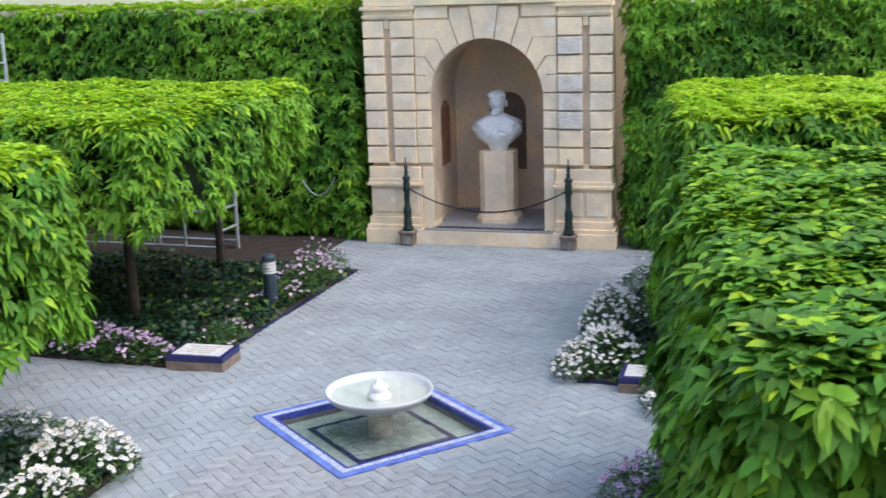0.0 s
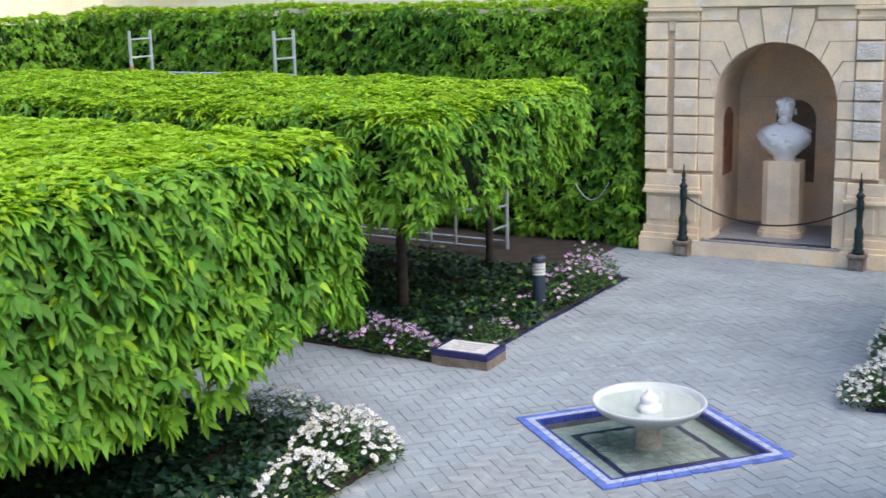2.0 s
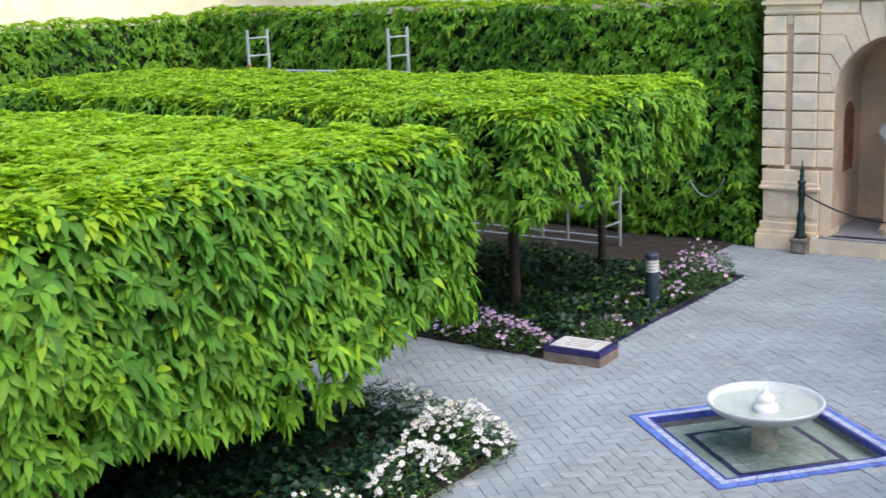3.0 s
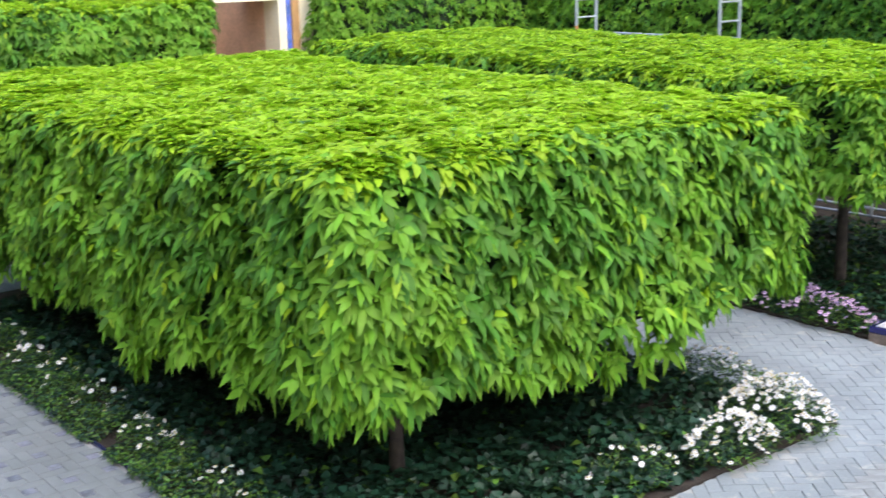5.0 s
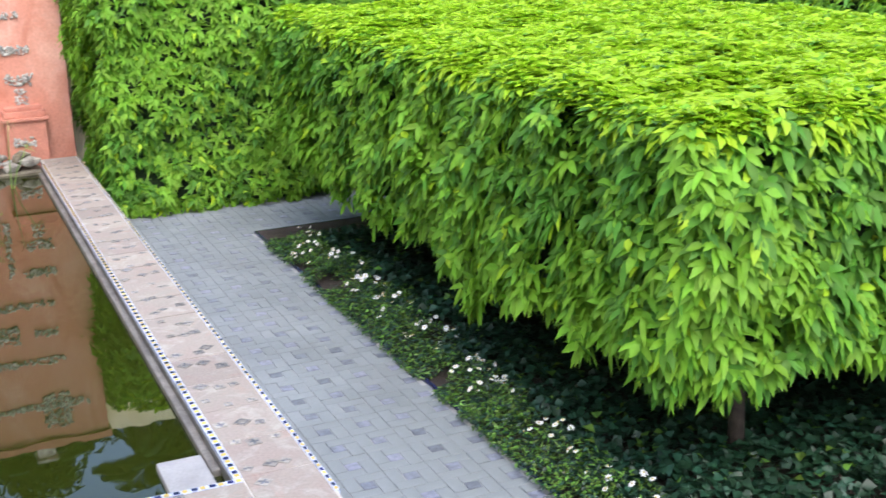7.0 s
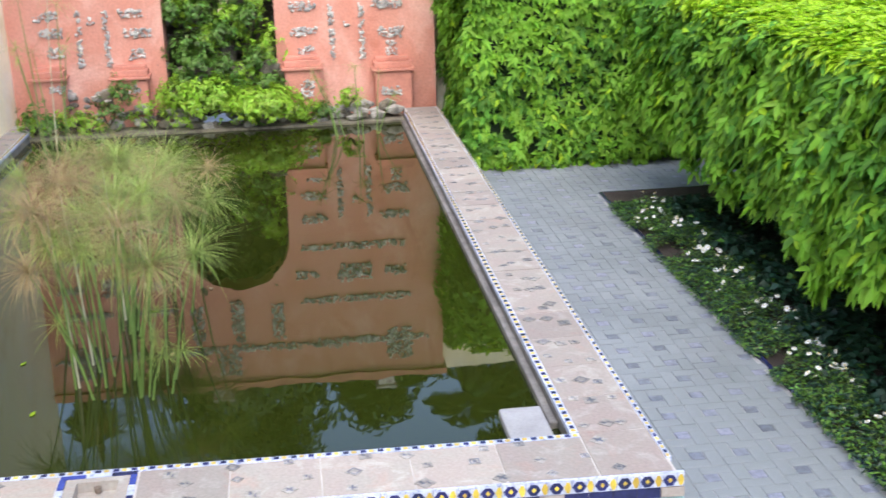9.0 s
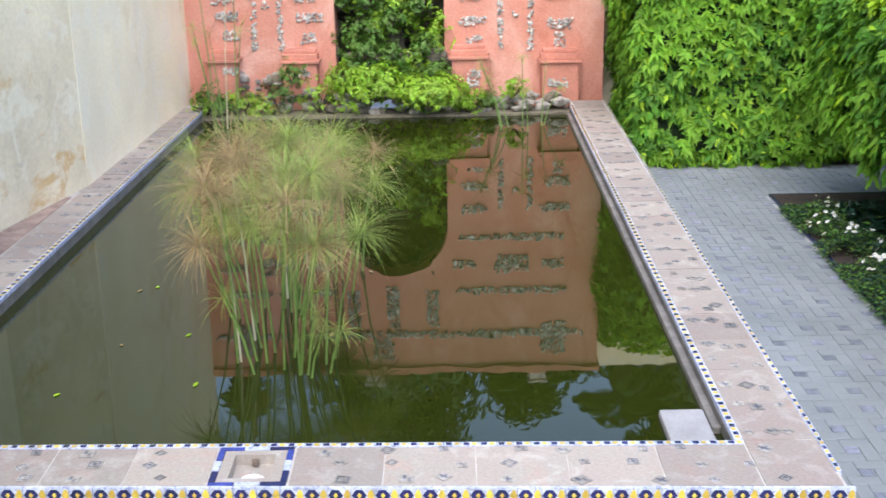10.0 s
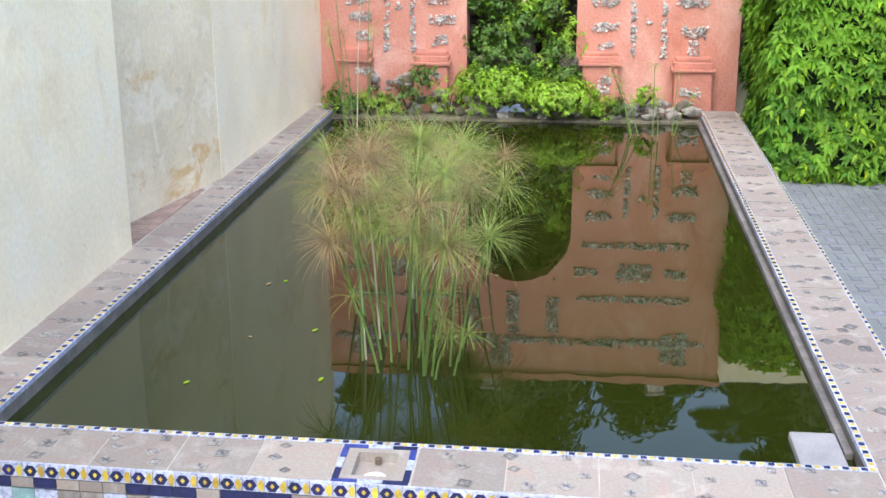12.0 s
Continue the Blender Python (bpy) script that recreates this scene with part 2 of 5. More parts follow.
# ---- helpers for building ----
def obj(name, bm, mat, smooth=False):
    me = bpy.data.meshes.new(name)
    bmesh.ops.recalc_face_normals(bm, faces=bm.faces)
    bm.to_mesh(me)
    bm.free()
    for m in (mat if isinstance(mat, (list, tuple)) else [mat]):
        me.materials.append(m)
    if smooth:
        me.shade_smooth()
    return new(name, me)


def part(name, bm, mat, parent, label="", smooth=False):
    ob = obj(name, bm, mat, smooth) if isinstance(bm, bmesh.types.BMesh) else new(name, bm)
    ob.parent = parent
    return tagged(ob, label) if label else ob


def thing(name, label, category, at=(0, 0, 0), turn=0, group="", kind=""):
    ob = new(name)
    ob.matrix_world = pose(*at, 0, 0, turn)
    return tagged(ob, label, category, group, kind)


def box(bm, x0, x1, y0, y1, z0, z1, bevel=0.0, mi=0):
    v = [bm.verts.new((x, y, z)) for z in (z0, z1) for y in (y0, y1) for x in (x0, x1)]
    fs = [bm.faces.new([v[i] for i in q]) for q in ((0, 2, 3, 1), (4, 5, 7, 6), (0, 1, 5, 4), (2, 6, 7, 3), (0, 4, 6, 2), (1, 3, 7, 5))]
    for f in fs:
        f.material_index = mi
    if bevel:
        es = list({e for f in fs for e in f.edges})
        bmesh.ops.bevel(bm, geom=es, offset=bevel, segments=2, affect="EDGES", profile=0.6)
    return bm


def boxes(*rows, bevel=0.0):
    bm = bmesh.new()
    for r in rows:
        box(bm, *r, bevel=bevel)
    return bm


def lathe(profile, seg=24, bm=None, at=(0, 0, 0)):
    """A turned body from (radius, height) pairs."""
    bm = bm or bmesh.new()
    rings = []
    for r, z in profile:
        if r < 1e-4:
            rings.append([bm.verts.new((at[0], at[1], at[2] + z))])
        else:
            rings.append([bm.verts.new((at[0] + r * math.cos(2 * math.pi * k / seg), at[1] + r * math.sin(2 * math.pi * k / seg), at[2] + z)) for k in range(seg)])
    for a, b in zip(rings, rings[1:]):
        for k in range(seg):
            q = [a[k % len(a)], a[(k + 1) % len(a)], b[(k + 1) % len(b)], b[k % len(b)]]
            u = []
            for w in q:
                if w not in u:
                    u.append(w)
            if len(u) > 2:
                bm.faces.new(u)
    for ring in (rings[0], rings[-1]):
        if len(ring) > 2:
            bm.faces.new(ring)
    return bm


def tube(bm, pts, radii, seg=6):
    """A bent, tapering tube through points."""
    pts = [Vector(p) for p in pts]
    rings = []
    for i, p in enumerate(pts):
        d = (pts[min(i + 1, len(pts) - 1)] - pts[max(i - 1, 0)]).normalized()
        a = d.cross(Vector((0.3, 1, 0.2))).normalized()
        b = d.cross(a)
        r = radii[i] if isinstance(radii, (list, tuple)) else radii
        rings.append([bm.verts.new(p + r * (a * math.cos(2 * math.pi * k / seg) + b * math.sin(2 * math.pi * k / seg))) for k in range(seg)])
    for a, b in zip(rings, rings[1:]):
        for k in range(seg):
            bm.faces.new((a[k], a[(k + 1) % seg], b[(k + 1) % seg], b[k]))
    bm.faces.new(rings[0])
    bm.faces.new(rings[-1])
    return bm


def prism(bm, pts, y0, y1, bevel=0.0):
    """An outline in x and z, drawn out from y0 to y1."""
    a = [bm.verts.new((x, y0, z)) for x, z in pts]
    b = [bm.verts.new((x, y1, z)) for x, z in pts]
    n = len(pts)
    front = bm.faces.new(a)
    fs = [front, bm.faces.new(b[::-1])]
    for k in range(n):
        fs.append(bm.faces.new((a[k], b[k], b[(k + 1) % n], a[(k + 1) % n])))
    if bevel:
        bmesh.ops.bevel(bm, geom=list(front.edges), offset=bevel, segments=1, affect="EDGES")
    return bm


def lump(bm, c, r, seed, flat=1.0, sub=1):
    """A rough stone."""
    res = bmesh.ops.create_icosphere(bm, subdivisions=sub, radius=1)
    rr = np.random.RandomState(seed)
    s = np.array(r if isinstance(r, (list, tuple)) else (r, r, r * flat)) * rr.uniform(0.75, 1.2, 3)
    for v in res["verts"]:
        k = rr.uniform(0.75, 1.2)
        v.co = Vector((c[0] + v.co.x * s[0] * k, c[1] + v.co.y * s[1] * k, c[2] + v.co.z * s[2] * k))


RNG = np.random.RandomState(7)


def unit(a):
    return a / np.maximum(np.linalg.norm(a, axis=-1, keepdims=True), 1e-9)


def leaves(name, P, D, N, L, W, mats, mi=None, fine=True, droop=0.25, fold=0.35, sag=0.0):
    """A mesh of many leaves: each from P along D with face direction N, length L, width W; sag bends them earthwards."""
    n = len(P)
    N = unit(N - D * (N * D).sum(1, keepdims=True))
    S = np.cross(D, N)
    L, W = L[:, None], W[:, None]
    up = N * W * fold
    low = np.array([0, 0, -1.0]) * L * sag
    if fine:
        q = [P, *(P + D * L * a - N * L * droop * a * a + low * a * a + k * S * W * w + up * abs(k) * w for a, w in ((0.30, 0.48), (0.66, 0.45)) for k in (-1, 0, 1)),
             P + D * L * 0.98 - N * L * droop + low]
        loops, sizes = [0, 2, 1, 0, 3, 2, 1, 2, 5, 4, 2, 3, 6, 5, 4, 5, 7, 5, 6, 7], [3, 3, 4, 4, 3, 3]
    else:
        q = [P, *(P + D * L * 0.45 - N * L * droop * 0.2 + low * 0.2 + k * S * W * 0.5 + up * abs(k) for k in (-1, 0, 1)), P + D * L - N * L * droop + low]
        loops, sizes = [0, 2, 1, 0, 3, 2, 1, 2, 4, 2, 3, 4], [3, 3, 3, 3]
    V = np.stack(q, 1).reshape(-1, 3)
    k = len(q)
    idx = (np.arange(n)[:, None] * k + np.array(loops)[None]).ravel()
    me = bpy.data.meshes.new(name)
    me.vertices.add(len(V))
    me.vertices.foreach_set("co", V.astype(np.float32).ravel())
    me.loops.add(len(idx))
    me.loops.foreach_set("vertex_index", idx.astype(np.int32))
    tot = np.tile(sizes, n)
    me.polygons.add(len(tot))
    me.polygons.foreach_set("loop_start", np.concatenate([[0], np.cumsum(tot)[:-1]]).astype(np.int32))
    if mi is not None:
        me.polygons.foreach_set("material_index", np.repeat(mi, len(sizes)).astype(np.int32))
    for m in mats:
        me.materials.append(m)
    me.update(calc_edges=True)
    return me


def waves(p, s, seed):
    """A smooth random field in about -1 to 1."""
    r = np.random.RandomState(seed)
    out = 0
    for _ in range(6):
        k = r.normal(size=3) * s
        out = out + np.sin(p @ k + r.uniform(0, 6.28))
    return out / 2.6


def shoots(P, A, per, L, W, rs, hang=0.5, spread=0.85):
    """Leaves set in whorls round shoot tips P that point along A."""
    n = len(P)
    P = np.repeat(P, per, 0)
    A = np.repeat(A, per, 0)
    e1 = unit(np.cross(A, np.where(np.abs(A[:, 2:]) > 0.8, [[1.0, 0, 0]], [[0, 0, 1.0]])))
    e2 = np.cross(A, e1)
    th = np.tile(np.arange(per) * 2.4, n) + np.repeat(rs.uniform(0, 6.28, n), per) + rs.normal(0, 0.3, n * per)
    rad = e1 * np.cos(th)[:, None] + e2 * np.sin(th)[:, None]
    k = rs.uniform(0.15, 0.75, (n * per, 1))
    D = unit(A * k + rad * spread + np.array([0, 0, -1.0]) * hang * rs.uniform(0.5, 1.4, (n * per, 1)))
    N = unit(A * 0.9 + np.array([0, 0, 0.45]) + rs.normal(0, 0.2, (n * per, 3)))
    P = P - A * rs.uniform(0, 0.05, (n * per, 1))
    return P, D, N, L * rs.uniform(0.6, 1.25, n * per), W * rs.uniform(0.7, 1.2, n * per)


def crown_mesh(name, b, dens, L, W, seed, faces="xXyYzZ", fine=True, radius=0.30, bulge=0.10, ragged=0.0, top_bright=0.96, top=2.5, thin="", fine_top=False, lift=None, fresh=0.62):
    """Foliage over a clipped block b = (x0, x1, y0, y1, z0, z1): meshes of leaves, the flat top apart."""
    rs = np.random.RandomState(seed)
    x0, x1, y0, y1, z0, z1 = b
    lo, hi = np.array([x0, y0, z0]), np.array([x1, y1, z1])
    sz = hi - lo
    out = []
    for f in faces:
        ax = "xyz".index(f.lower())
        o = [i for i in range(3) if i != ax]
        n = int(sz[o[0]] * sz[o[1]] * dens * (top if f == "Z" else 0.4 if f in thin else 1.0))
        p = lo + rs.uniform(0, 1, (n, 3)) * sz
        p[:, ax] = hi[ax] if f.isupper() else lo[ax]
        out.append(p)
    p = np.concatenate(out)
    inner = np.clip(p, lo + np.minimum(radius, sz / 2), hi - np.minimum(radius, sz / 2))
    d = p - inner
    nrm = unit(d)
    p = inner + nrm * np.minimum(radius, np.linalg.norm(d, axis=1, keepdims=True))
    field = waves(p, 3.0, seed) * bulge * 0.8 + waves(p, 7.5, seed + 1) * bulge * 0.6 + waves(p, 15.0, seed + 4) * bulge * 0.3
    field = field * np.where(nrm[:, 2] > 0.7, 0.45, 1.0)
    p = p + nrm * field[:, None]
    # most shoot tips lie in the clipped face, some well inside it
    p = p - nrm * (rs.uniform(0, 1, (len(p), 1)) ** 1.6) * np.where(nrm[:, 2:] > 0.7, 0.045, 0.16)
    if ragged:
        low = np.clip((z0 + 0.5 - p[:, 2]) / 0.5, 0, 1)
        p[:, 2] -= low * ragged * np.clip(waves(p * [1, 1, 0], 4.0, seed + 3), -0.6, 1)
    if lift is not None:
        p[:, 2] += lift(p) * np.clip((z1 - p[:, 2]) / sz[2], 0, 1)
    A = unit(nrm * 0.85 + rs.normal(0, 0.25, p.shape) + [0, 0, 0.55])
    per = 7
    P, D, N, LL, WW = shoots(p, A, per, L, W, rs, hang=0.1, spread=1.0)
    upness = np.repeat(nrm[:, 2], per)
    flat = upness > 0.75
    # leaves of the sides arch outwards and hang; those on the top lie in flat rosettes
    N = unit(np.repeat(A, per, 0) + rs.normal(0, 0.16, P.shape))
    D[flat] = unit(D[flat] * [1, 1, 0.3] + [0, 0, 0.22])
    N[flat] = unit(rs.normal(0, 0.16, (int(flat.sum()), 3)) + [0, 0, 1.0])
    LL[flat] *= 0.8
    sag = np.where(flat, 0.12, rs.uniform(0.25, 0.6, len(P)))[:, None]
    # upward faces get the bright leaf: new growth plus painted skylight
    chance = top_bright * np.clip((upness - 0.5 + 0.1 * waves(P, 4.0, seed + 7)) / 0.4, 0.025, 1)
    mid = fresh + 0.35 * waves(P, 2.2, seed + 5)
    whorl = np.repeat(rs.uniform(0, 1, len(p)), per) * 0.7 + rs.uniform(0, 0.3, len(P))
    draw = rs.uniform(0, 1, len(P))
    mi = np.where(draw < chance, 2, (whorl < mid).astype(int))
    mats = [LEAF_OLD, LEAF_MID, LEAF_BRIGHT]
    if not fine:
        return [leaves(name, P, D, N, LL, WW, mats, mi, False, droop=0.05, fold=0.25, sag=sag)]
    return [leaves(name, P[k], D[k], N[k], LL[k], WW[k], mats, mi[k], how, droop=0.05, fold=0.25, sag=sag[k]) for k, how in ((~flat, True), (flat, fine_top))]


def ground_cover(name, poly_test, b, dens, L, W, mats, seed, height, share=0.0, fine=False):
    """Low plants over a rectangle b = (x0, x1, y0, y1)."""
    rs = np.random.RandomState(seed)
    x0, x1, y0, y1 = b
    n = int((x1 - x0) * (y1 - y0) * dens)
    p = np.stack([rs.uniform(x0, x1, n), rs.uniform(y0, y1, n), np.zeros(n)], 1)
    if poly_test is not None:
        p = p[poly_test(p)]
    n = len(p)
    h = height * (0.65 + 0.35 * waves(p, 6.0, seed)) * rs.uniform(0.35, 1.0, n)
    edge = np.minimum.reduce([p[:, 0] - x0, x1 - p[:, 0], p[:, 1] - y0, y1 - p[:, 1]])
    p[:, 2] = 0.02 + h * np.clip(0.25 + edge / 0.3, 0, 1)
    th = rs.uniform(0, 6.28, n)
    D = unit(np.stack([np.cos(th), np.sin(th), rs.uniform(-0.5, 0.35, n)], 1))
    N = unit(rs.normal(0, 0.35, (n, 3)) + [0, 0, 1])
    mi = (rs.uniform(0, 1, n) < share).astype(int)
    return leaves(name, p, D, N, L * rs.uniform(0.7, 1.3, n), W * rs.uniform(0.7, 1.3, n), mats, mi, fine, droop=0.2, fold=0.2)


def blossoms(name, P, size, petal, seed):
    """Small daisies: eight petals and a raised eye each."""
    rs = np.random.RandomState(seed)
    n = len(P)
    A = unit(rs.normal(0, 0.4, (n, 3)) + [0.15, -0.35, 1])
    per = 8
    Pp, Ap = np.repeat(P, per, 0), np.repeat(A, per, 0)
    e1 = unit(np.cross(Ap, [[0.31, 0.2, 0.93]]) + 1e-6)
    e2 = np.cross(Ap, e1)
    th = np.tile(np.arange(per) * 2 * math.pi / per, n)
    D = unit(e1 * np.cos(th)[:, None] + e2 * np.sin(th)[:, None] + Ap * 0.15)
    s = np.repeat(size * rs.uniform(0.7, 1.2, n), per)
    return leaves(name, Pp, D, Ap, s * 0.5, s * 0.28, [petal], None, False, droop=0.1, fold=0.1)



# ---- setting: ground, walls ----
FC, FR, FH = (-2.665, 9.5), 6.0, 1.145   # fountain basin: centre, turn, half diagonal
fa = [radians(FR + 90 * k) for k in range(4)]


def diamond(h, z):
    return [(FC[0] + h * math.cos(a), FC[1] + h * math.sin(a), z) for a in fa]


def quads(name, verts, faces, mat):
    me = bpy.data.meshes.new(name)
    me.from_pydata(verts, [], faces)
    me.update()
    for m in (mat if isinstance(mat, (list, tuple)) else [mat]):
        me.materials.append(m)
    return me


hole = diamond(FH - 0.02, -0.009)
far_corner = [(400, 9.5, -0.009), (FC[0], 400, -0.009), (-400, 9.5, -0.009), (FC[0], -400, -0.009)]
ground = new("ground", quads("ground", far_corner + hole, [(k, (k + 1) % 4, 4 + (k + 1) % 4, 4 + k) for k in range(4)], MORTAR))
tagged(ground, "grey mortar ground under the garden paving", "ground", kind="structure")


def wall(name, label, *rows, mat=LIME):
    return tagged(obj(name, boxes(*rows), mat), label, "wall", kind="structure")


wall("wall_north", "cream limewashed garden wall behind the hedge", (-17.2, -5.45, 17.15, 17.6, -0.01, 6.5), (-1.95, 9.4, 17.15, 17.6, -0.01, 6.5), (-5.45, -1.95, 17.75, 18.2, -0.01, 6.5))
wall("wall_west", "white garden wall with a doorway, mostly behind hedges", (-17.0, -16.6, 2.36, 9.63, -0.01, 4.5), (-17.0, -16.6, 10.99, 17.15, -0.01, 4.5), (-17.0, -16.6, 9.63, 10.99, 2.98, 4.5))
# the pool wall stands at a slight angle to the court
SOUTH = pose(-7.0, -3.735, 0, 0, 0, -2.55)
south = wall("wall_south", "stained cream limewashed wall along the pool", (-2.33, 16.0, -1.4, 0, -0.01, 8.0), (-9.25, -4.77, -1.4, 0, -0.01, 8.0))
south.matrix_world = SOUTH
# recess back: stained, and toned down to stand for its shade
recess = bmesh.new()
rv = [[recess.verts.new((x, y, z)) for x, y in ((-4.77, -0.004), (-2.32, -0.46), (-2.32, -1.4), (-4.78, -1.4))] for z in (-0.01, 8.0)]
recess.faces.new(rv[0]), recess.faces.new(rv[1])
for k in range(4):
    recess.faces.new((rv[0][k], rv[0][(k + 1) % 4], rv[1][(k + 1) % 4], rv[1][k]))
tagged(obj("wall_recess", recess, LIME_RECESS), "stained cream recess in the pool wall, shade toned into its colour", "wall", kind="structure").matrix_world = SOUTH
wall("wall_east", "plain cream wall closing the court", (9.0, 9.4, -4.4, 17.15, -0.01, 4.5))


def doorway():
    d = thing("door_1", "white doorway framed with blue tiles, opening to a dim passage", "doorway", (-16.6, 10.31, 0), kind="structure")
    part("door_frame", boxes((-0.02, 0.06, -0.86, -0.68, 0, 3.05), (-0.02, 0.06, 0.68, 0.82, 0, 3.05), (-0.02, 0.06, -0.68, 0.68, 2.97, 3.05)), LIME, d, "white painted frame")
    bm = bmesh.new()
    for k in range(20):
        box(bm, 0.0, 0.05, 0.83, 0.92, k * 0.152, k * 0.152 + 0.148)
    for k in range(12):
        box(bm, 0.0, 0.05, -0.9 + k * 0.152, -0.9 + k * 0.152 + 0.148, 3.055, 3.2)
    part("tile_border", bm, AZURE, d, "blue and white tile border")
    part("ochre_band", boxes((-0.02, 0.08, 0.925, 1.06, 0, 3.35), (-0.02, 0.08, -1.0, 0.925, 3.205, 3.35)), OCHRE, d, "ochre painted band")
    part("passage", boxes((-2.6, -0.4, 0.70, 0.9, 0, 3.6), (-2.6, -0.4, -0.9, -0.70, 0, 3.6), (-2.8, -2.6, -0.9, 0.9, 0, 3.6), (-1.0, -0.4, -0.9, 0.9, 3.0, 3.15)), DOOR_IN, d, "dim terracotta plaster passage")
    g = bmesh.new()
    for k in range(5):
        box(g, -2.3, -2.26, -0.66 + k * 0.15, -0.64 + k * 0.15, 0, 2.7)
    box(g, -2.31, -2.25, -0.68, 0.0, 2.3, 2.36)
    box(g, -2.31, -2.25, -0.68, 0.0, 2.62, 2.7)
    part("inner_gate", g, IRON, d, "dark metal inner gate")


doorway()


# ---- portal with the bust ----
def portal():
    p = thing("stone_portal", "pale golden rusticated stone portal with an arched niche", "portal", (-3.70, 16.13, 0), 2.5)
    # backing with the arched opening
    arch = [(0.77 * math.cos(a), 2.01 + 0.77 * math.sin(a)) for a in np.linspace(0, math.pi, 25)]
    out = [(-1.63, 0.3), (-0.77, 0.3), *arch[::-1], (0.77, 0.3), (1.63, 0.3), (1.63, 4.6), (-1.63, 4.6)]
    part("backing", prism(bmesh.new(), out, 0.03, 0.45), STONE_BACK, p, "recessed joints of darker stone")
    # plinth, step and dado
    part("step", boxes((-1.745, 1.745, -0.10, 0.5, -0.01, 0.20), bevel=0.012), STONE, p, "worn stone step")
    for rows in (((-1.73, -0.93, -0.08, 0.4, 0.20, 0.26), (-1.70, -0.93, -0.05, 0.4, 0.26, 0.36)), ((0.93, 1.73, -0.08, 0.4, 0.20, 0.26), (0.93, 1.70, -0.05, 0.4, 0.26, 0.36))):
        part("plinth", boxes(*rows, bevel=0.012), STONE, p)
    for s in (-1, 1):
        a, b = sorted((s * 0.93, s * 1.665))
        part("dado", boxes((a, b, -0.02, 0.4, 0.36, 0.80), bevel=0.008), STONE, p)
        for u, w in ((0.98, 1.28), (1.34, 1.62)):
            c, d = sorted((s * u, s * w))
            part("dado_panel", boxes((c, d, -0.035, 0.0, 0.43, 0.75), bevel=0.01), STONE, p)
        a, b = sorted((s * 0.91, s * 1.71))
        part("dado_cornice", boxes((a, b, -0.07, 0.4, 0.80, 0.845), (a + 0.02, b - 0.02, -0.05, 0.4, 0.845, 0.90), (a + 0.03, b - 0.03, -0.03, 0.4, 0.90, 1.06), bevel=0.01), STONE, p)
        a, b = sorted((s * 0.775, s * 0.92))
        part("jamb_base", boxes((a, b, -0.0, 0.4, 0.20, 1.06), bevel=0.008), STONE, p)
    # rusticated courses
    pitch, z0 = 0.2435, 1.10
    for row in range(8):
        z = z0 + pitch * row
        for s in (-1, 1):
            for u, w, dep in ((1.40, 1.69, 0.035), (0.985, 1.30, 0.035), (0.775, 0.975, 0.0)):
                if u < 0.8 and row > 4:
                    continue
                a, b = sorted((s * u, s * w))
                worn = s > 0 and u == 0.985 and row in (2, 3, 4, 6)
                part("stone_block", boxes((a, b, -dep - (0.02 if worn else 0), 0.1 if u < 1.3 else 0.3, z + 0.012, z + pitch - 0.012), bevel=0.012), PEELED if worn else STONE, p, "scaled weathered block" if worn else "")
    for s in (-1, 1):
        a, b = sorted((s * 1.31, s * 1.39))
        part("channel_stop", boxes((a, b, -0.01, 0.1, 2.93, 3.06), bevel=0.01), STONE, p)
        part("channel_stop", boxes((a, b, -0.01, 0.1, 1.0, 1.12), bevel=0.01), STONE, p)
        a, b = sorted((s * 0.97, s * 1.69))
        part("capital", boxes((a + 0.01, b - 0.01, -0.035, 0.1, 3.055, 3.08), (a, b, -0.05, 0.1, 3.08, 3.11), (a + 0.02, b - 0.02, -0.03, 0.1, 3.11, 3.18), (a - 0.02, b + 0.02, -0.08, 0.1, 3.18, 3.225), bevel=0.006), STONE, p)
    # voussoirs: joints at the arch and where each meets its course
    J = [((-0.131, 2.768), (-0.20, 3.20)), ((-0.353, 2.694), (-0.47, 3.045)), ((-0.545, 2.554), (-0.66, 2.802)), ((-0.69, 2.352), (-0.83, 2.558)), ((-0.77, 2.10), (-0.83, 2.315))]

    def arc(x0, x1):
        return [(x, 2.01 + math.sqrt(max(0.77 ** 2 - x * x, 0))) for x in np.linspace(x0, x1, 5)][1:-1]

    def shrink(pts, k=0.012):
        c = np.mean(pts, 0)
        return [tuple(c + (np.array(q) - c) * (1 - k / max(np.linalg.norm(np.array(q) - c), 0.05))) for q in pts]

    polys = []
    for k in range(4):
        (i0, o0), (i1, o1) = J[k], J[k + 1]
        side = [(-0.47, 3.20)] if k == 0 else [(-0.975, o0[1]), (-0.975, o1[1])]
        polys.append([i0, o0, *side, o1, i1, *arc(i1[0], i0[0])])
    polys.append([J[4][0], J[4][1], (-0.975, 2.315), (-0.975, 2.075), (-0.77, 2.075)])
    for q in polys:
        for s in (-1, 1):
            part("voussoir", prism(bmesh.new(), shrink([(x * -s, z) for x, z in q]), -0.012, 0.2), STONE, p)
    part("keystone", prism(bmesh.new(), shrink([(-0.131, 2.768), *arc(-0.131, 0.131), (0.131, 2.768), (0.20, 3.22), (-0.20, 3.22)]), -0.03, 0.2), STONE, p)
    for s in (-1, 1):
        a, b = sorted((s * 0.50, s * 0.965))
        part("stone_block", boxes((a, b, -0.0, 0.1, 3.06, 3.22), bevel=0.008), STONE, p)
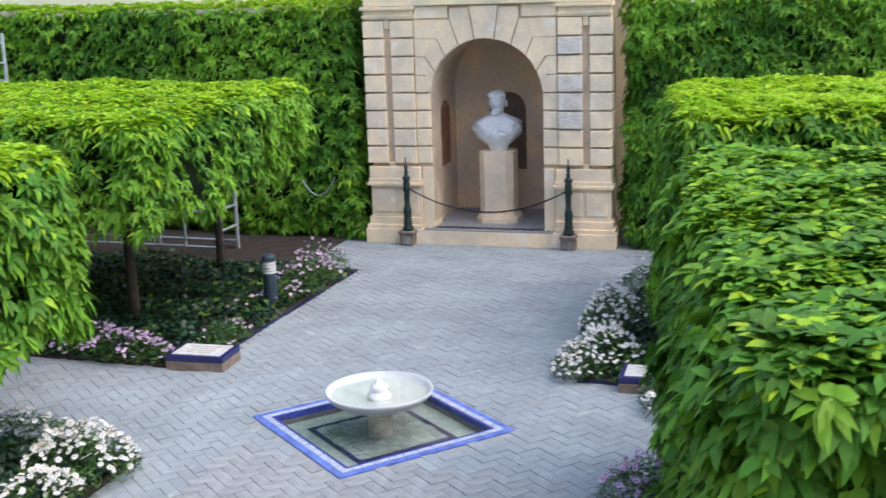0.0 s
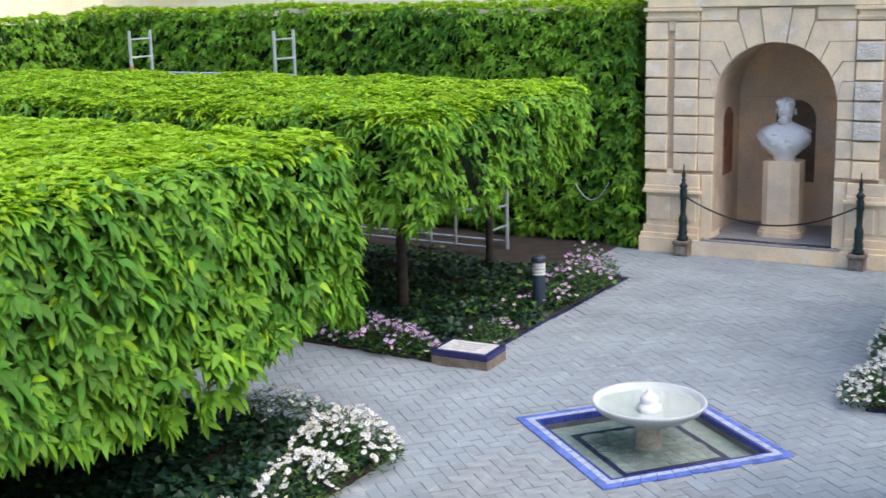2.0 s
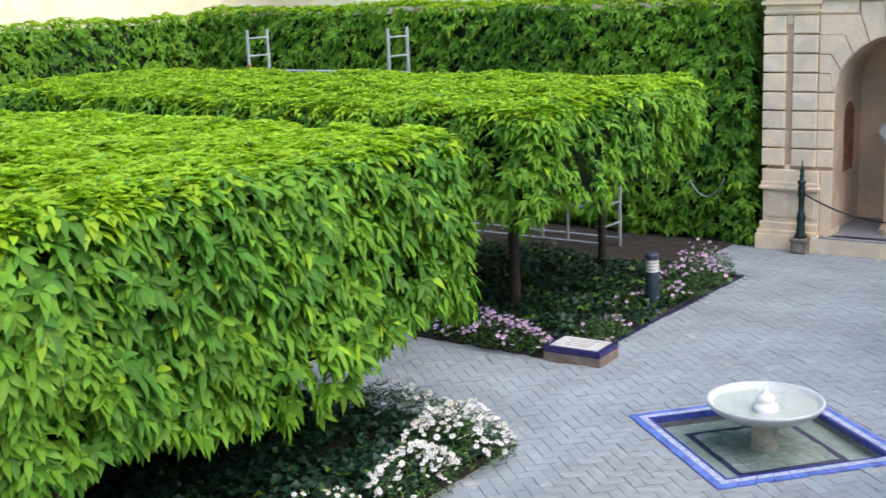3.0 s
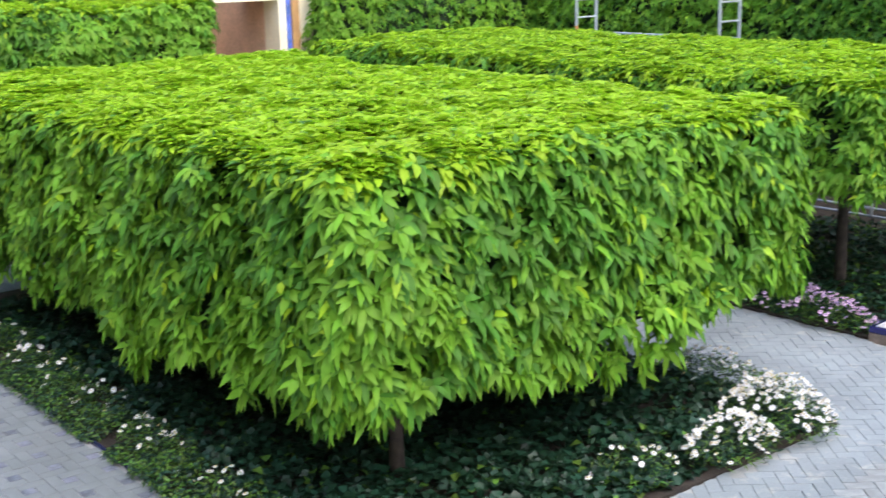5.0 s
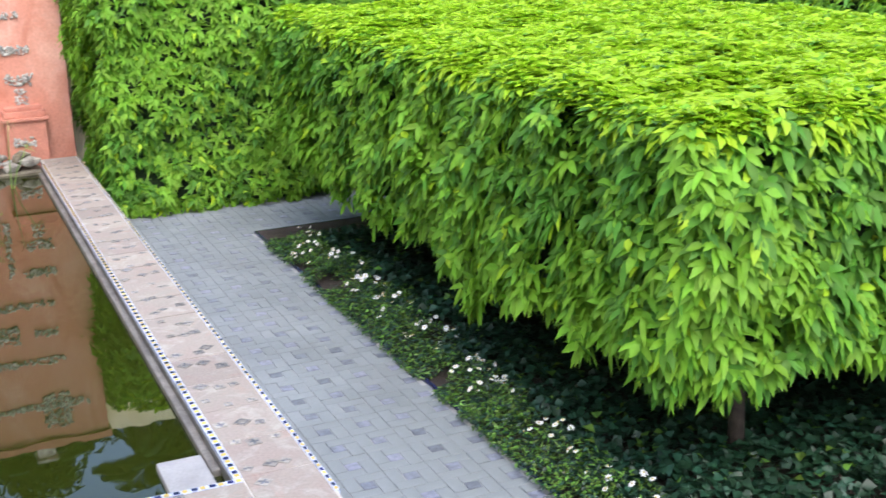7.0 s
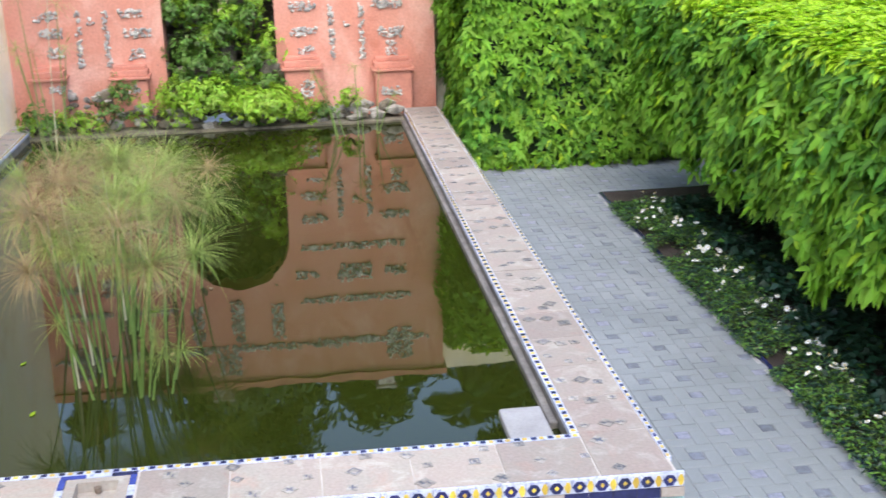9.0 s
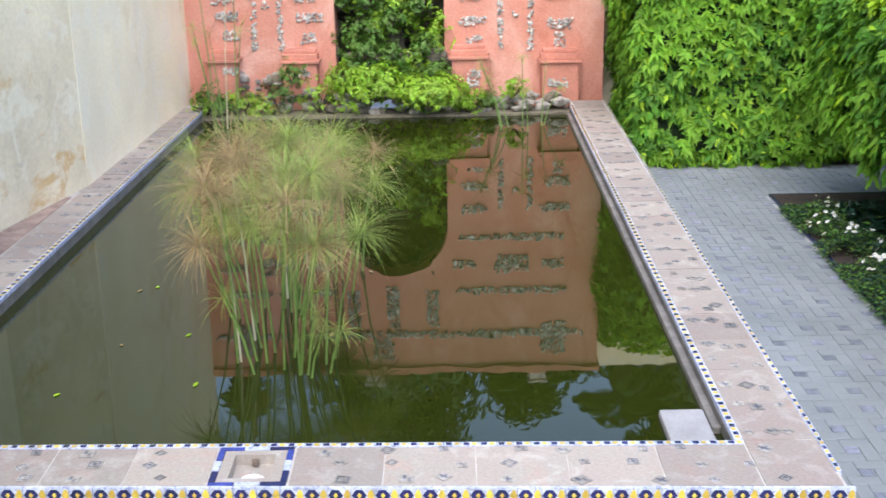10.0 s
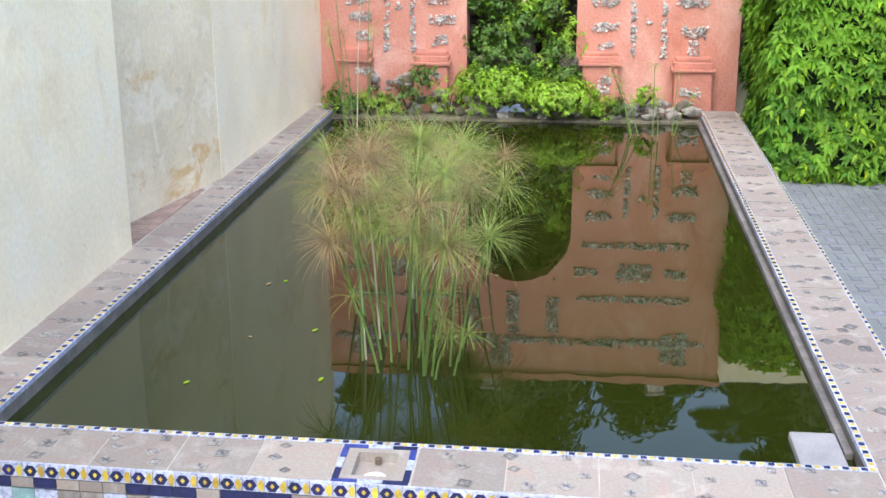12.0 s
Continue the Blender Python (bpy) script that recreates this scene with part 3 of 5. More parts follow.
    part("entablature", boxes((-1.665, 1.665, -0.05, 0.4, 3.23, 3.62), (-1.9, 1.9, -0.16, 0.4, 3.62, 3.78), (-1.70, 1.70, -0.03, 0.4, 3.78, 4.6), bevel=0.01), STONE, p)
    # niche
    n = bmesh.new()
    prof = [(0.85, 0.18), *[(0.85 * math.cos(a), 2.01 + 0.85 * math.sin(a)) for a in np.linspace(0, math.pi, 21)], (-0.85, 0.18)]
    fr = [n.verts.new((x, 0.44, z)) for x, z in prof]
    bk = [n.verts.new((x, 1.5, z)) for x, z in prof]
    for k in range(len(prof) - 1):
        n.faces.new((fr[k], fr[k + 1], bk[k + 1], bk[k]))
    n.faces.new(bk)
    part("niche_wall", n, NICHE, p, "stained ochre plaster niche")
    part("niche_floor", boxes((-0.85, 0.85, 0.4, 1.5, 0.10, 0.205), (-0.9, 0.9, -0.1, 0.4, 0.195, 0.21)), SLAB, p, "grey stone niche floor")
    t = bmesh.new()
    for k in range(34):
        box(t, -0.91 + k * 0.0536, -0.91 + k * 0.0536 + 0.045, 0.0 + 0.02 * (k % 2), 0.09 + 0.02 * (k % 2), 0.205, 0.218)
    part("tile_edging", t, BLACK_TILE, p, "dark patterned tile edging")
    # flat panel on the niche back; its dark colour is the recess's shade
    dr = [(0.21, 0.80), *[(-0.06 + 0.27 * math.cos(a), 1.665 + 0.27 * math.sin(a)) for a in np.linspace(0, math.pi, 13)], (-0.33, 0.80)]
    part("recess_shade", prism(bmesh.new(), dr, 1.49, 1.4985), DARK, p, "flat dark panel standing for a shaded arched recess")
    lr = bmesh.new()
    prism(lr, [(-0.22, 0.95), (0.22, 0.95), *[(0.22 * math.cos(a), 1.65 + 0.22 * math.sin(a)) for a in np.linspace(0, math.pi, 11)]], 0.0, 0.02)
    side = part("side_recess", lr, RUSTY, p, "brick lined side recess")
    side.matrix_local = pose(-0.845, 0.95, 0, 0, 0, 90)
    for k in range(14):
        part("brick", boxes((-0.18, 0.18, -0.012, 0.0, 0.97 + k * 0.058, 1.015 + k * 0.058)), RUSTY, side)
    part("impost_band", boxes((-0.845, 0.845, 1.46, 1.495, 1.93, 1.97), bevel=0.008), NICHE, p)


portal()


def bust():
    c = Vector((-3.735, 16.80, 0))
    ped = thing("pedestal", "tall cream stone pedestal with chamfered corners in the niche", "pedestal", (c.x, c.y, 0.205), 2.5)
    o = [(-0.24, -0.15), (-0.15, -0.24), (0.15, -0.24), (0.24, -0.15), (0.24, 0.15), (0.15, 0.24), (-0.15, 0.24), (-0.24, 0.15)]

    def slab(bm, k, z0, z1):
        a = [bm.verts.new((x * k, y * k, z0)) for x, y in o]
        b = [bm.verts.new((x * k, y * k, z1)) for x, y in o]
        bm.faces.new(a), bm.faces.new(b)
        for i in range(8):
            bm.faces.new((a[i], a[(i + 1) % 8], b[(i + 1) % 8], b[i]))
        return bm
    part("base", slab(slab(bmesh.new(), 1.2, 0, 0.07), 1.12, 0.07, 0.11), STONE, ped)
    part("shaft", slab(bmesh.new(), 1.0, 0.11, 1.0), STONE, ped)
    # one plain mesh: socle, draped chest, shoulders, neck, head
    bm = bmesh.new()
    rs = np.random.RandomState(3)
    rings = [(0.13, 0.11, 0, 0), (0.14, 0.12, 0.03, 0), (0.15, 0.12, 0.07, -0.01), (0.19, 0.14, 0.11, -0.02), (0.25, 0.16, 0.16, -0.03), (0.30, 0.18, 0.22, -0.035), (0.335, 0.19, 0.28, -0.03), (0.34, 0.18, 0.34, -0.02), (0.315, 0.165, 0.395, -0.01), (0.265, 0.145, 0.435, 0), (0.19, 0.125, 0.47, 0.01), (0.115, 0.10, 0.50, 0.01), (0.078, 0.082, 0.525, 0.0), (0.078, 0.085, 0.55, -0.01), (0.088, 0.11, 0.58, -0.02), (0.098, 0.125, 0.63, -0.02), (0.104, 0.13, 0.69, -0.015), (0.112, 0.135, 0.735, -0.01), (0.105, 0.125, 0.785, 0), (0.065, 0.08, 0.82, 0), (0.001, 0.001, 0.835, 0)]
    prev = None
    for rx, ry, z, dy in rings:
        ring = []
        for k in range(28):
            a = 2 * math.pi * k / 28
            f = 1 + (0.12 * math.sin(7 * a + z * 30) + 0.06 * math.sin(13 * a - z * 55) if 0.08 < z < 0.44 else 0.05 * math.sin(11 * a + z * 60) if z > 0.72 else 0) + rs.normal(0, 0.012)
            ring.append(bm.verts.new((rx * math.cos(a) * f, ry * math.sin(a) * f + dy, z)))
        if prev:
            for k in range(28):
                bm.faces.new((prev[k], prev[(k + 1) % 28], ring[(k + 1) % 28], ring[k]))
        prev = ring
    for q, r, s in (((0, -0.155, 0.635), (0.018, 0.03, 0.035), 1), ((0, -0.13, 0.575), (0.05, 0.035, 0.035), 2), ((-0.05, -0.13, 0.68), (0.03, 0.018, 0.012), 3), ((0.05, -0.13, 0.68), (0.03, 0.018, 0.012), 4), ((-0.125, 0, 0.65), (0.015, 0.03, 0.04), 5), ((0.125, 0, 0.65), (0.015, 0.03, 0.04), 6), ((0.22, -0.05, 0.40), (0.08, 0.07, 0.05), 7), ((-0.2, -0.06, 0.38), (0.09, 0.07, 0.045), 8), ((0.05, -0.17, 0.30), (0.16, 0.05, 0.03), 9), ((0.0, -0.18, 0.23), (0.15, 0.04, 0.025), 10), ((-0.06, -0.16, 0.36), (0.12, 0.05, 0.03), 11), ((0.02, -0.14, 0.16), (0.11, 0.04, 0.025), 12), ((0, -0.11, 0.545), (0.07, 0.05, 0.05), 13), ((-0.06, -0.08, 0.77), (0.06, 0.06, 0.045), 14), ((0.06, -0.08, 0.77), (0.06, 0.06, 0.045), 15), ((0, -0.09, 0.79), (0.06, 0.05, 0.04), 16)):
        lump(bm, q, r, s, sub=2)
    b = obj("marble_bust", bm, MARBLE, True)
    b.matrix_world = pose(c.x, c.y, 1.205, 0, 0, 2.5)
    tagged(b, "white marble bust with draped shoulders on the pedestal", "bust")


bust()


def iron_post(x, y):
    p = thing("iron_post", "dark green cast iron post on a small stone block", "post", (x, y, 0), 2.5, "posts before the niche")
    part("stone_block", boxes((-0.10, 0.10, -0.10, 0.10, 0, 0.16), (-0.115, 0.115, -0.115, 0.115, 0.16, 0.20), bevel=0.01), BROWNSTONE, p, "carved brown stone block")
    part("tile_inset", boxes((-0.055, 0.055, -0.106, -0.09, 0.03, 0.13)), FADED, p, "small pale tile")
    part("shaft", lathe([(0.075, 0.20), (0.075, 0.24), (0.055, 0.27), (0.062, 0.31), (0.05, 0.34), (0.058, 0.48), (0.05, 0.52), (0.036, 0.55), (0.042, 0.74), (0.056, 0.77), (0.042, 0.80), (0.05, 0.86), (0.036, 0.89), (0.06, 0.93), (0.034, 0.96), (0.022, 0.985), (0.034, 1.01), (0.02, 1.03), (0.027, 1.08), (0.012, 1.12), (0.006, 1.22)], 14), IRON, p, smooth=True)
    return p


postA = iron_post(-4.80, 15.93)
postB = copy_thing(postA, pose(-2.565, 16.04, 0, 0, 0, 2.5))
chain = bmesh.new()
ca, cb = Vector((-4.80, 15.93, 0.80)), Vector((-2.565, 16.04, 0.80))
for k in range(44):
    u0 = k / 44
    u1 = (k + 1.25) / 44
    q = [ca.lerp(cb, u) - Vector((0, 0, 1.28 * u * (1 - u))) for u in (u0, u1)]
    tube(chain, q, 0.011, 5)
tagged(obj("chain", chain, CHAIN), "dark metal chain slung between the two posts", "chain")


# ---- fountain ----
def fountain():
    b = thing("fountain_basin", "sunken square basin edged with blue tiles, set in the paving", "fountain basin")

    def tiles(name, h0, h1, z0, z1, mat):
        for k in range(4):
            for j in range(11):
                part(name, ring(h0, h1, z0, z1, 11, only=(k, j)), mat, b)

    def ring(h0, h1, z0, z1, n=None, gap=0.004, only=None):
        bm = bmesh.new()
        o, i = [Vector(v) for v in diamond(h0, 0)], [Vector(v) for v in diamond(h1, 0)]
        for k in range(4):
            m = n or 1
            for j in range(m):
                if only and (k, j) != only:
                    continue
                u, w = j / m + gap * (j > 0) / 1.6, (j + 1) / m - gap * (j < m - 1) / 1.6
                cs = [o[k].lerp(o[(k + 1) % 4], u), o[k].lerp(o[(k + 1) % 4], w), i[k].lerp(i[(k + 1) % 4], w), i[k].lerp(i[(k + 1) % 4], u)]
                a = [bm.verts.new((c.x, c.y, z0)) for c in cs]
                t = [bm.verts.new((c.x, c.y, z1)) for c in cs]
                bm.faces.new(t)
                for e in range(4):
                    bm.faces.new((a[e], a[(e + 1) % 4], t[(e + 1) % 4], t[e]))
        return bm
    tiles("outer_tile", FH, FH - 0.085, -0.03, 0.006, AZURE)
    tiles("middle_tile", FH - 0.088, FH - 0.165, -0.03, 0.008, PALE_TILE)
    tiles("lip_tile", FH - 0.168, FH - 0.205, -0.06, 0.006, COBALT)
    part("basin_wall", ring(FH - 0.19, FH - 0.215, -0.20, -0.05), GREY_EDGE, b)
    fl = quads("basin_floor", diamond(FH - 0.20, -0.17), [(0, 1, 2, 3)], PALE_STONE)
    part("basin_floor", fl, None, b)
    part("floor_line", ring(0.66, 0.585, -0.17, -0.160), NAVY, b, "dark blue line in the basin floor")
    # irregular paving pieces inside the line
    rs = np.random.RandomState(5)
    n = 9
    g = 0.40 * math.sqrt(2) * 2 / n
    pts = {(i, j): (-0.405 + 0.81 * i / n + rs.uniform(-0.03, 0.03), -0.405 + 0.81 * j / n + rs.uniform(-0.03, 0.03)) for i in range(n + 1) for j in range(n + 1)}
    ca_, sa_ = math.cos(radians(FR + 45)), math.sin(radians(FR + 45))
    for i in range(n):
        for j in range(n):
            bm = bmesh.new()
            q = np.array([pts[i, j], pts[i + 1, j], pts[i + 1, j + 1], pts[i, j + 1]])
            c = q.mean(0)
            q = c + (q - c) * 0.93
            a = [bm.verts.new((FC[0] + x * ca_ - y * sa_, FC[1] + x * sa_ + y * ca_, -0.17)) for x, y in q]
            t = [bm.verts.new((v.co.x, v.co.y, -0.158)) for v in a]
            bm.faces.new(t)
            for e in range(4):
                bm.faces.new((a[e], a[(e + 1) % 4], t[(e + 1) % 4], t[e]))
            part("floor_stone", bm, PALE_STONE, b)
    w = new("water", quads("water", diamond(FH - 0.206, -0.04), [(0, 1, 2, 3)], CLEAR))
    w.visible_shadow = False
    tagged(w, "clear shallow water in the sunken basin", "water", kind="structure")
    f = thing("fountain", "white marble fountain bowl on a short pedestal", "fountain", (FC[0], FC[1], -0.375))
    part("pedestal", lathe([(0.17, 0), (0.17, 0.06), (0.115, 0.10), (0.10, 0.25), (0.10, 0.42), (0.13, 0.50), (0.16, 0.54)], 20), SCALED, f, "grey stone pedestal", True)
    part("bowl", lathe([(0.10, 0.52), (0.22, 0.535), (0.34, 0.57), (0.425, 0.625), (0.452, 0.66), (0.456, 0.675), (0.448, 0.685), (0.432, 0.68), (0.42, 0.66), (0.36, 0.625), (0.24, 0.60), (0.0, 0.59)], 56), BOWL, f, smooth=True)
    wb = part("bowl_water", lathe([(0.41, 0.648), (0.0, 0.649)], 56), CLEAR, f, "clear water filling the bowl")
    wb.visible_shadow = False
    part("spout", lathe([(0.10, 0.59), (0.10, 0.635), (0.075, 0.65), (0.065, 0.665), (0.075, 0.69), (0.06, 0.72), (0.03, 0.735), (0.026, 0.755), (0.012, 0.77), (0.0, 0.772)], 24), MARBLE, f, smooth=True)


BOWL = material("bowl_marble", (0.60, 0.62, 0.61), 0.35, var=0.15, scale=5, fine=40, bump=0.1)
PALE_STONE = material("basin_floor_stone", (0.33, 0.40, 0.37), 0.6, var=0.25, scale=12, fine=60, bump=0.2, obj_random=0.25)
fountain()


# ---- pool ----
PX0, PX1, PY0, PY1, RZ, WZ = -15.45, -5.81, -3.36, 1.85, 0.5, 0.38
tagged(new("pool_water", quads("pool_water", [(PX0 - 0.05, PY0 - 0.05, WZ), (PX1 + 0.05, PY0 - 0.05, WZ), (PX1 + 0.05, PY1 + 0.05, WZ), (PX0 - 0.05, PY1 + 0.05, WZ)], [(0, 1, 2, 3)], POND)), "still murky green pool water with reflections", "water", kind="structure")


def bent(bm):
    """The near end of the rim and its wall side run a little out of square."""
    for v in bm.verts:
        x, y = v.co.x, v.co.y
        if x > PX1 - 0.03:
            w = min(1.0, max(0.0, (x - PX1) / 0.545))
            v.co.x -= (0.02 + 0.012 * w) * max(0.0, 2.35 - y)
        elif y < PY0 + 0.2:
            v.co.y += 0.032 * max(0.0, -6.0 - x)
    return bm


def rim():
    r = thing("pool_rim", "raised pool rim of worn terracotta with small painted tiles", "pool rim", kind="structure")
    FX = -5.265
    part("rim_body", bent(boxes((PX0 - 0.35, FX - 0.02, PY1 + 0.01, 2.315, -0.01, RZ - 0.0045), (PX1 + 0.01, FX - 0.02, -3.9, PY1 + 0.01, -0.01, RZ - 0.10), (PX1 + 0.01, FX - 0.02, -3.9, -1.10, 0.3, RZ - 0.0045), (PX1 + 0.01, FX - 0.02, -0.70, PY1 + 0.01, 0.3, RZ - 0.0045))), RIM_JOINT, r, "pale mortar")
    part("rim_body", bent(boxes((PX0 - 0.5, PX1 - 0.04, -3.95, PY0 - 0.01, -0.01, RZ - 0.0045))), RIM_JOINT, r, "pale mortar")
    part("far_sill", boxes((PX0 - 0.5, PX0, PY0 + 0.3, PY1, -0.01, WZ + 0.03), bevel=0.01), ROCK, r, "dark wet stone sill")
    part("inner_lining", bent(boxes((PX0, PX1 - 0.04, PY1 - 0.012, PY1 + 0.008, 0, RZ - 0.02), (PX1 - 0.01, PX1 + 0.008, PY0, PY1 - 0.02, 0, RZ - 0.02))), GREY_EDGE, r, "dark stained stone lining")
    part("inner_lining", bent(boxes((PX0, PX1 - 0.04, PY0 - 0.008, PY0 + 0.012, 0, RZ - 0.02))), GREY_EDGE, r, "dark stained stone lining")
    part("inner_ledge", boxes((PX0 + 0.1, PX1 - 0.35, PY1 - 0.07, PY1 - 0.014, WZ - 0.1, 0.425), bevel=0.015), GREY_EDGE, r, "grey stone ledge along the water")
    # clay slabs
    rs = np.random.RandomState(11)

    def slabs(x0, x1, y0, y1, nx, ny):
        ex, ey = np.linspace(x0, x1, nx + 1), np.linspace(y0, y1, ny + 1)
        for i in range(nx):
            for j in range(ny):
                z = RZ + rs.uniform(-0.003, 0.003)
                part("clay_slab", bent(boxes((ex[i] + 0.004, ex[i + 1] - 0.004, ey[j] + 0.004, ey[j + 1] - 0.004, RZ - 0.03, z))), RIM_CLAY, r)
    slabs(PX0 - 0.35, PX1 - 0.03, PY1 + 0.035, 2.30, 20, 1)
    slabs(PX1 - 0.02, FX - 0.03, PY1 + 0.035, 2.30, 1, 1)
    slabs(PX1 + 0.035, FX - 0.03, -3.9, -1.125, 1, 6)
    slabs(PX1 + 0.035, FX - 0.03, -0.675, PY1 + 0.03, 1, 5)
    slabs(PX0 - 0.3, PX1 - 0.04, -3.75, PY0 - 0.035, 28, 1)
    # small painted inset tiles on the slabs
    k = 0
    tiles = [(x + rs.uniform(-0.09, 0.09), y + rs.uniform(-0.035, 0.035)) for x in np.arange(PX0, FX - 0.5, 0.34) for y in (1.97, 2.09, 2.2)]
    tiles += [(x + rs.uniform(-0.03, 0.03), y + rs.uniform(-0.09, 0.09)) for y in np.arange(-3.5, 2.2, 0.34) for x in (-5.72, -5.55, -5.38) if not -1.22 < y < -0.6]
    tiles += [(x + rs.uniform(-0.03, 0.03), y) for x in np.arange(PX0, PX1 - 0.1, 0.34) for y in (-3.6, -3.48)]
    for x, y in tiles:
        k += 1
        bm = bmesh.new()
        s = rs.uniform(0.026, 0.044)
        box(bm, -s, s, -s, s, -0.01, 0.0035, mi=0)
        kind = rs.randint(4)
        w = s * 0.16
        if kind < 2:
            for q in (-s * 0.78, s * 0.78 - w):
                box(bm, q, q + w, -s * 0.78, s * 0.78, 0.003, 0.005, mi=1)
                box(bm, -s * 0.78 + w, s * 0.78 - w, q, q + w, 0.003, 0.0046, mi=1)
            if kind:
                box(bm, -s * 0.3, s * 0.3, -s * 0.3, s * 0.3, 0.003, 0.005, mi=1)
        elif kind == 2:
            box(bm, -s * 0.8, s * 0.8, -w, w, 0.003, 0.005, mi=1)
            box(bm, -w, w, -s * 0.6, s * 0.7, 0.003, 0.0054, mi=1)
        else:
            box(bm, -s * 0.7, s * 0.1, -s * 0.5, -s * 0.1, 0.003, 0.005, mi=1)
            box(bm, -s * 0.1, s * 0.6, s * 0.25, s * 0.45, 0.003, 0.005, mi=1)
        t = part("inset_tile", bm, [FADED, FADED_BLUE], r)
        off = bmesh.new()
        off.verts.new((x, y, 0))
        spot = bent(off).verts
        spot.ensure_lookup_table()
        t.matrix_local = pose(spot[0].co.x, spot[0].co.y, RZ, 0, 0, (45 if rs.rand() < 0.6 else 0) + rs.uniform(-12, 12))
        off.free()
    # patterned edge tiles: twisted band of dark lozenges with yellow between
    def band(name, n, fn, s):
        for m, mat in ((0, PALE_TILE), (1, NAVY), (2, YELLOW_TILE)) + (((3, YELLOW_TILE),) if name == "front_band" else ()):
            bm = bmesh.new()
            for q in range(n):
                fn(bm, q, m, s)
            part(name, bent(bm), mat, r)

    def front(bm, q, m, s):
        y = -3.65 + q * s
        if m == 0:
            box(bm, FX - 0.02, FX, y + 0.002, y + s - 0.002, RZ - 0.080, RZ + 0.006)
        elif m == 3:
            prism_yz(bm, FX + 0.003, [(y + 0.25 * s, RZ - 0.040), (y + 0.35 * s, RZ - 0.024), (y + 0.45 * s, RZ - 0.040), (y + 0.35 * s, RZ - 0.056)], 0.002)
        elif m == 1:
            prism_yz(bm, FX, [(y + 0.02 * s, RZ - 0.040), (y + 0.2 * s, RZ - 0.008), (y + 0.48 * s, RZ - 0.008), (y + 0.66 * s, RZ - 0.040), (y + 0.48 * s, RZ - 0.074), (y + 0.2 * s, RZ - 0.074)], 0.003)
        else:
            prism_yz(bm, FX, [(y + 0.67 * s, RZ - 0.040), (y + 0.78 * s, RZ - 0.008), (y + 0.9 * s, RZ - 0.008), (y + 0.98 * s, RZ - 0.040), (y + 0.9 * s, RZ - 0.074), (y + 0.78 * s, RZ - 0.074)], 0.003)

    def prism_yz(bm, x, pts, d):
        f = bm.faces.new([bm.verts.new((x + d, y, z)) for y, z in pts])
        g = bmesh.ops.extrude_face_region(bm, geom=[f])
        bmesh.ops.translate(bm, vec=(-d - 0.001, 0, 0), verts=[v for v in g["geom"] if isinstance(v, bmesh.types.BMVert)])
    band("front_band", 47, front, 6.0 / 47)

    def thin(axis, at, lo, w):
        def f(bm, q, m, s):
            u = lo + q * s
            a, b, z = (0, s, 0.004) if m == 0 else (0.12 * s, 0.48 * s, 0.007) if m == 1 else (0.6 * s, 0.9 * s, 0.007)
            y0, y1 = (at, at + w) if m == 0 else (at + 0.2 * w, at + 0.8 * w)
            if axis == "x":
                box(bm, u + a + 0.001, u + b - 0.001, y0, y1, RZ - 0.03, RZ + z)
            else:
                box(bm, y0, y1, u + a + 0.001, u + b - 0.001, RZ - 0.03, RZ + z)
        return f
    band("inner_edge_tiles", 96, thin("x", PY1 - 0.015, PX0, 0.05), 9.6 / 96)
    band("outer_edge_tiles", 100, thin("x", 2.302, PX0 - 0.3, 0.03), 10.3 / 100)
    band("end_edge_tiles", 52, thin("y", PX1 - 0.012, PY0, 0.047), 5.24 / 52)
    band("wall_edge_tiles", 94, thin("x", PY0 - 0.036, PX0, 0.055), 9.4 / 94)
    # tiled front face
    fy = -3.65
    rows = (("upper_face_tiles", RZ - 0.15, 0.065, [NAVY, RIM_CLAY, NAVY]), ("lower_face_tiles", RZ - 0.32, 0.165, [PALE_TILE, FADED, TEAL_TILE]), ("base_face_tiles", RZ - 0.50, 0.175, [NAVY, FADED, RIM_CLAY]))
    for name, z, h, mats in rows:
        for q in range(44):
            y = fy + q * 0.1365
            bm = boxes((FX - 0.02, FX - 0.004, y + 0.002, y + 0.134, z + 0.002, z + h - 0.002))
            if h > 0.15:
                bmesh.ops.create_uvsphere(bm, u_segments=12, v_segments=6, radius=0.045, matrix=Matrix.Translation((FX - 0.004, y + 0.068, z + h / 2)) @ Matrix.Diagonal((0.15, 1, 0.9, 1)))
            part("face_tile", bent(bm), mats[int(rs.randint(3))], r)
    part("side_face", boxes((PX0 - 0.35, FX - 0.02, 2.315, 2.33, -0.01, RZ - 0.03)), PALE_TILE, r, "tiled outer face")


rim()


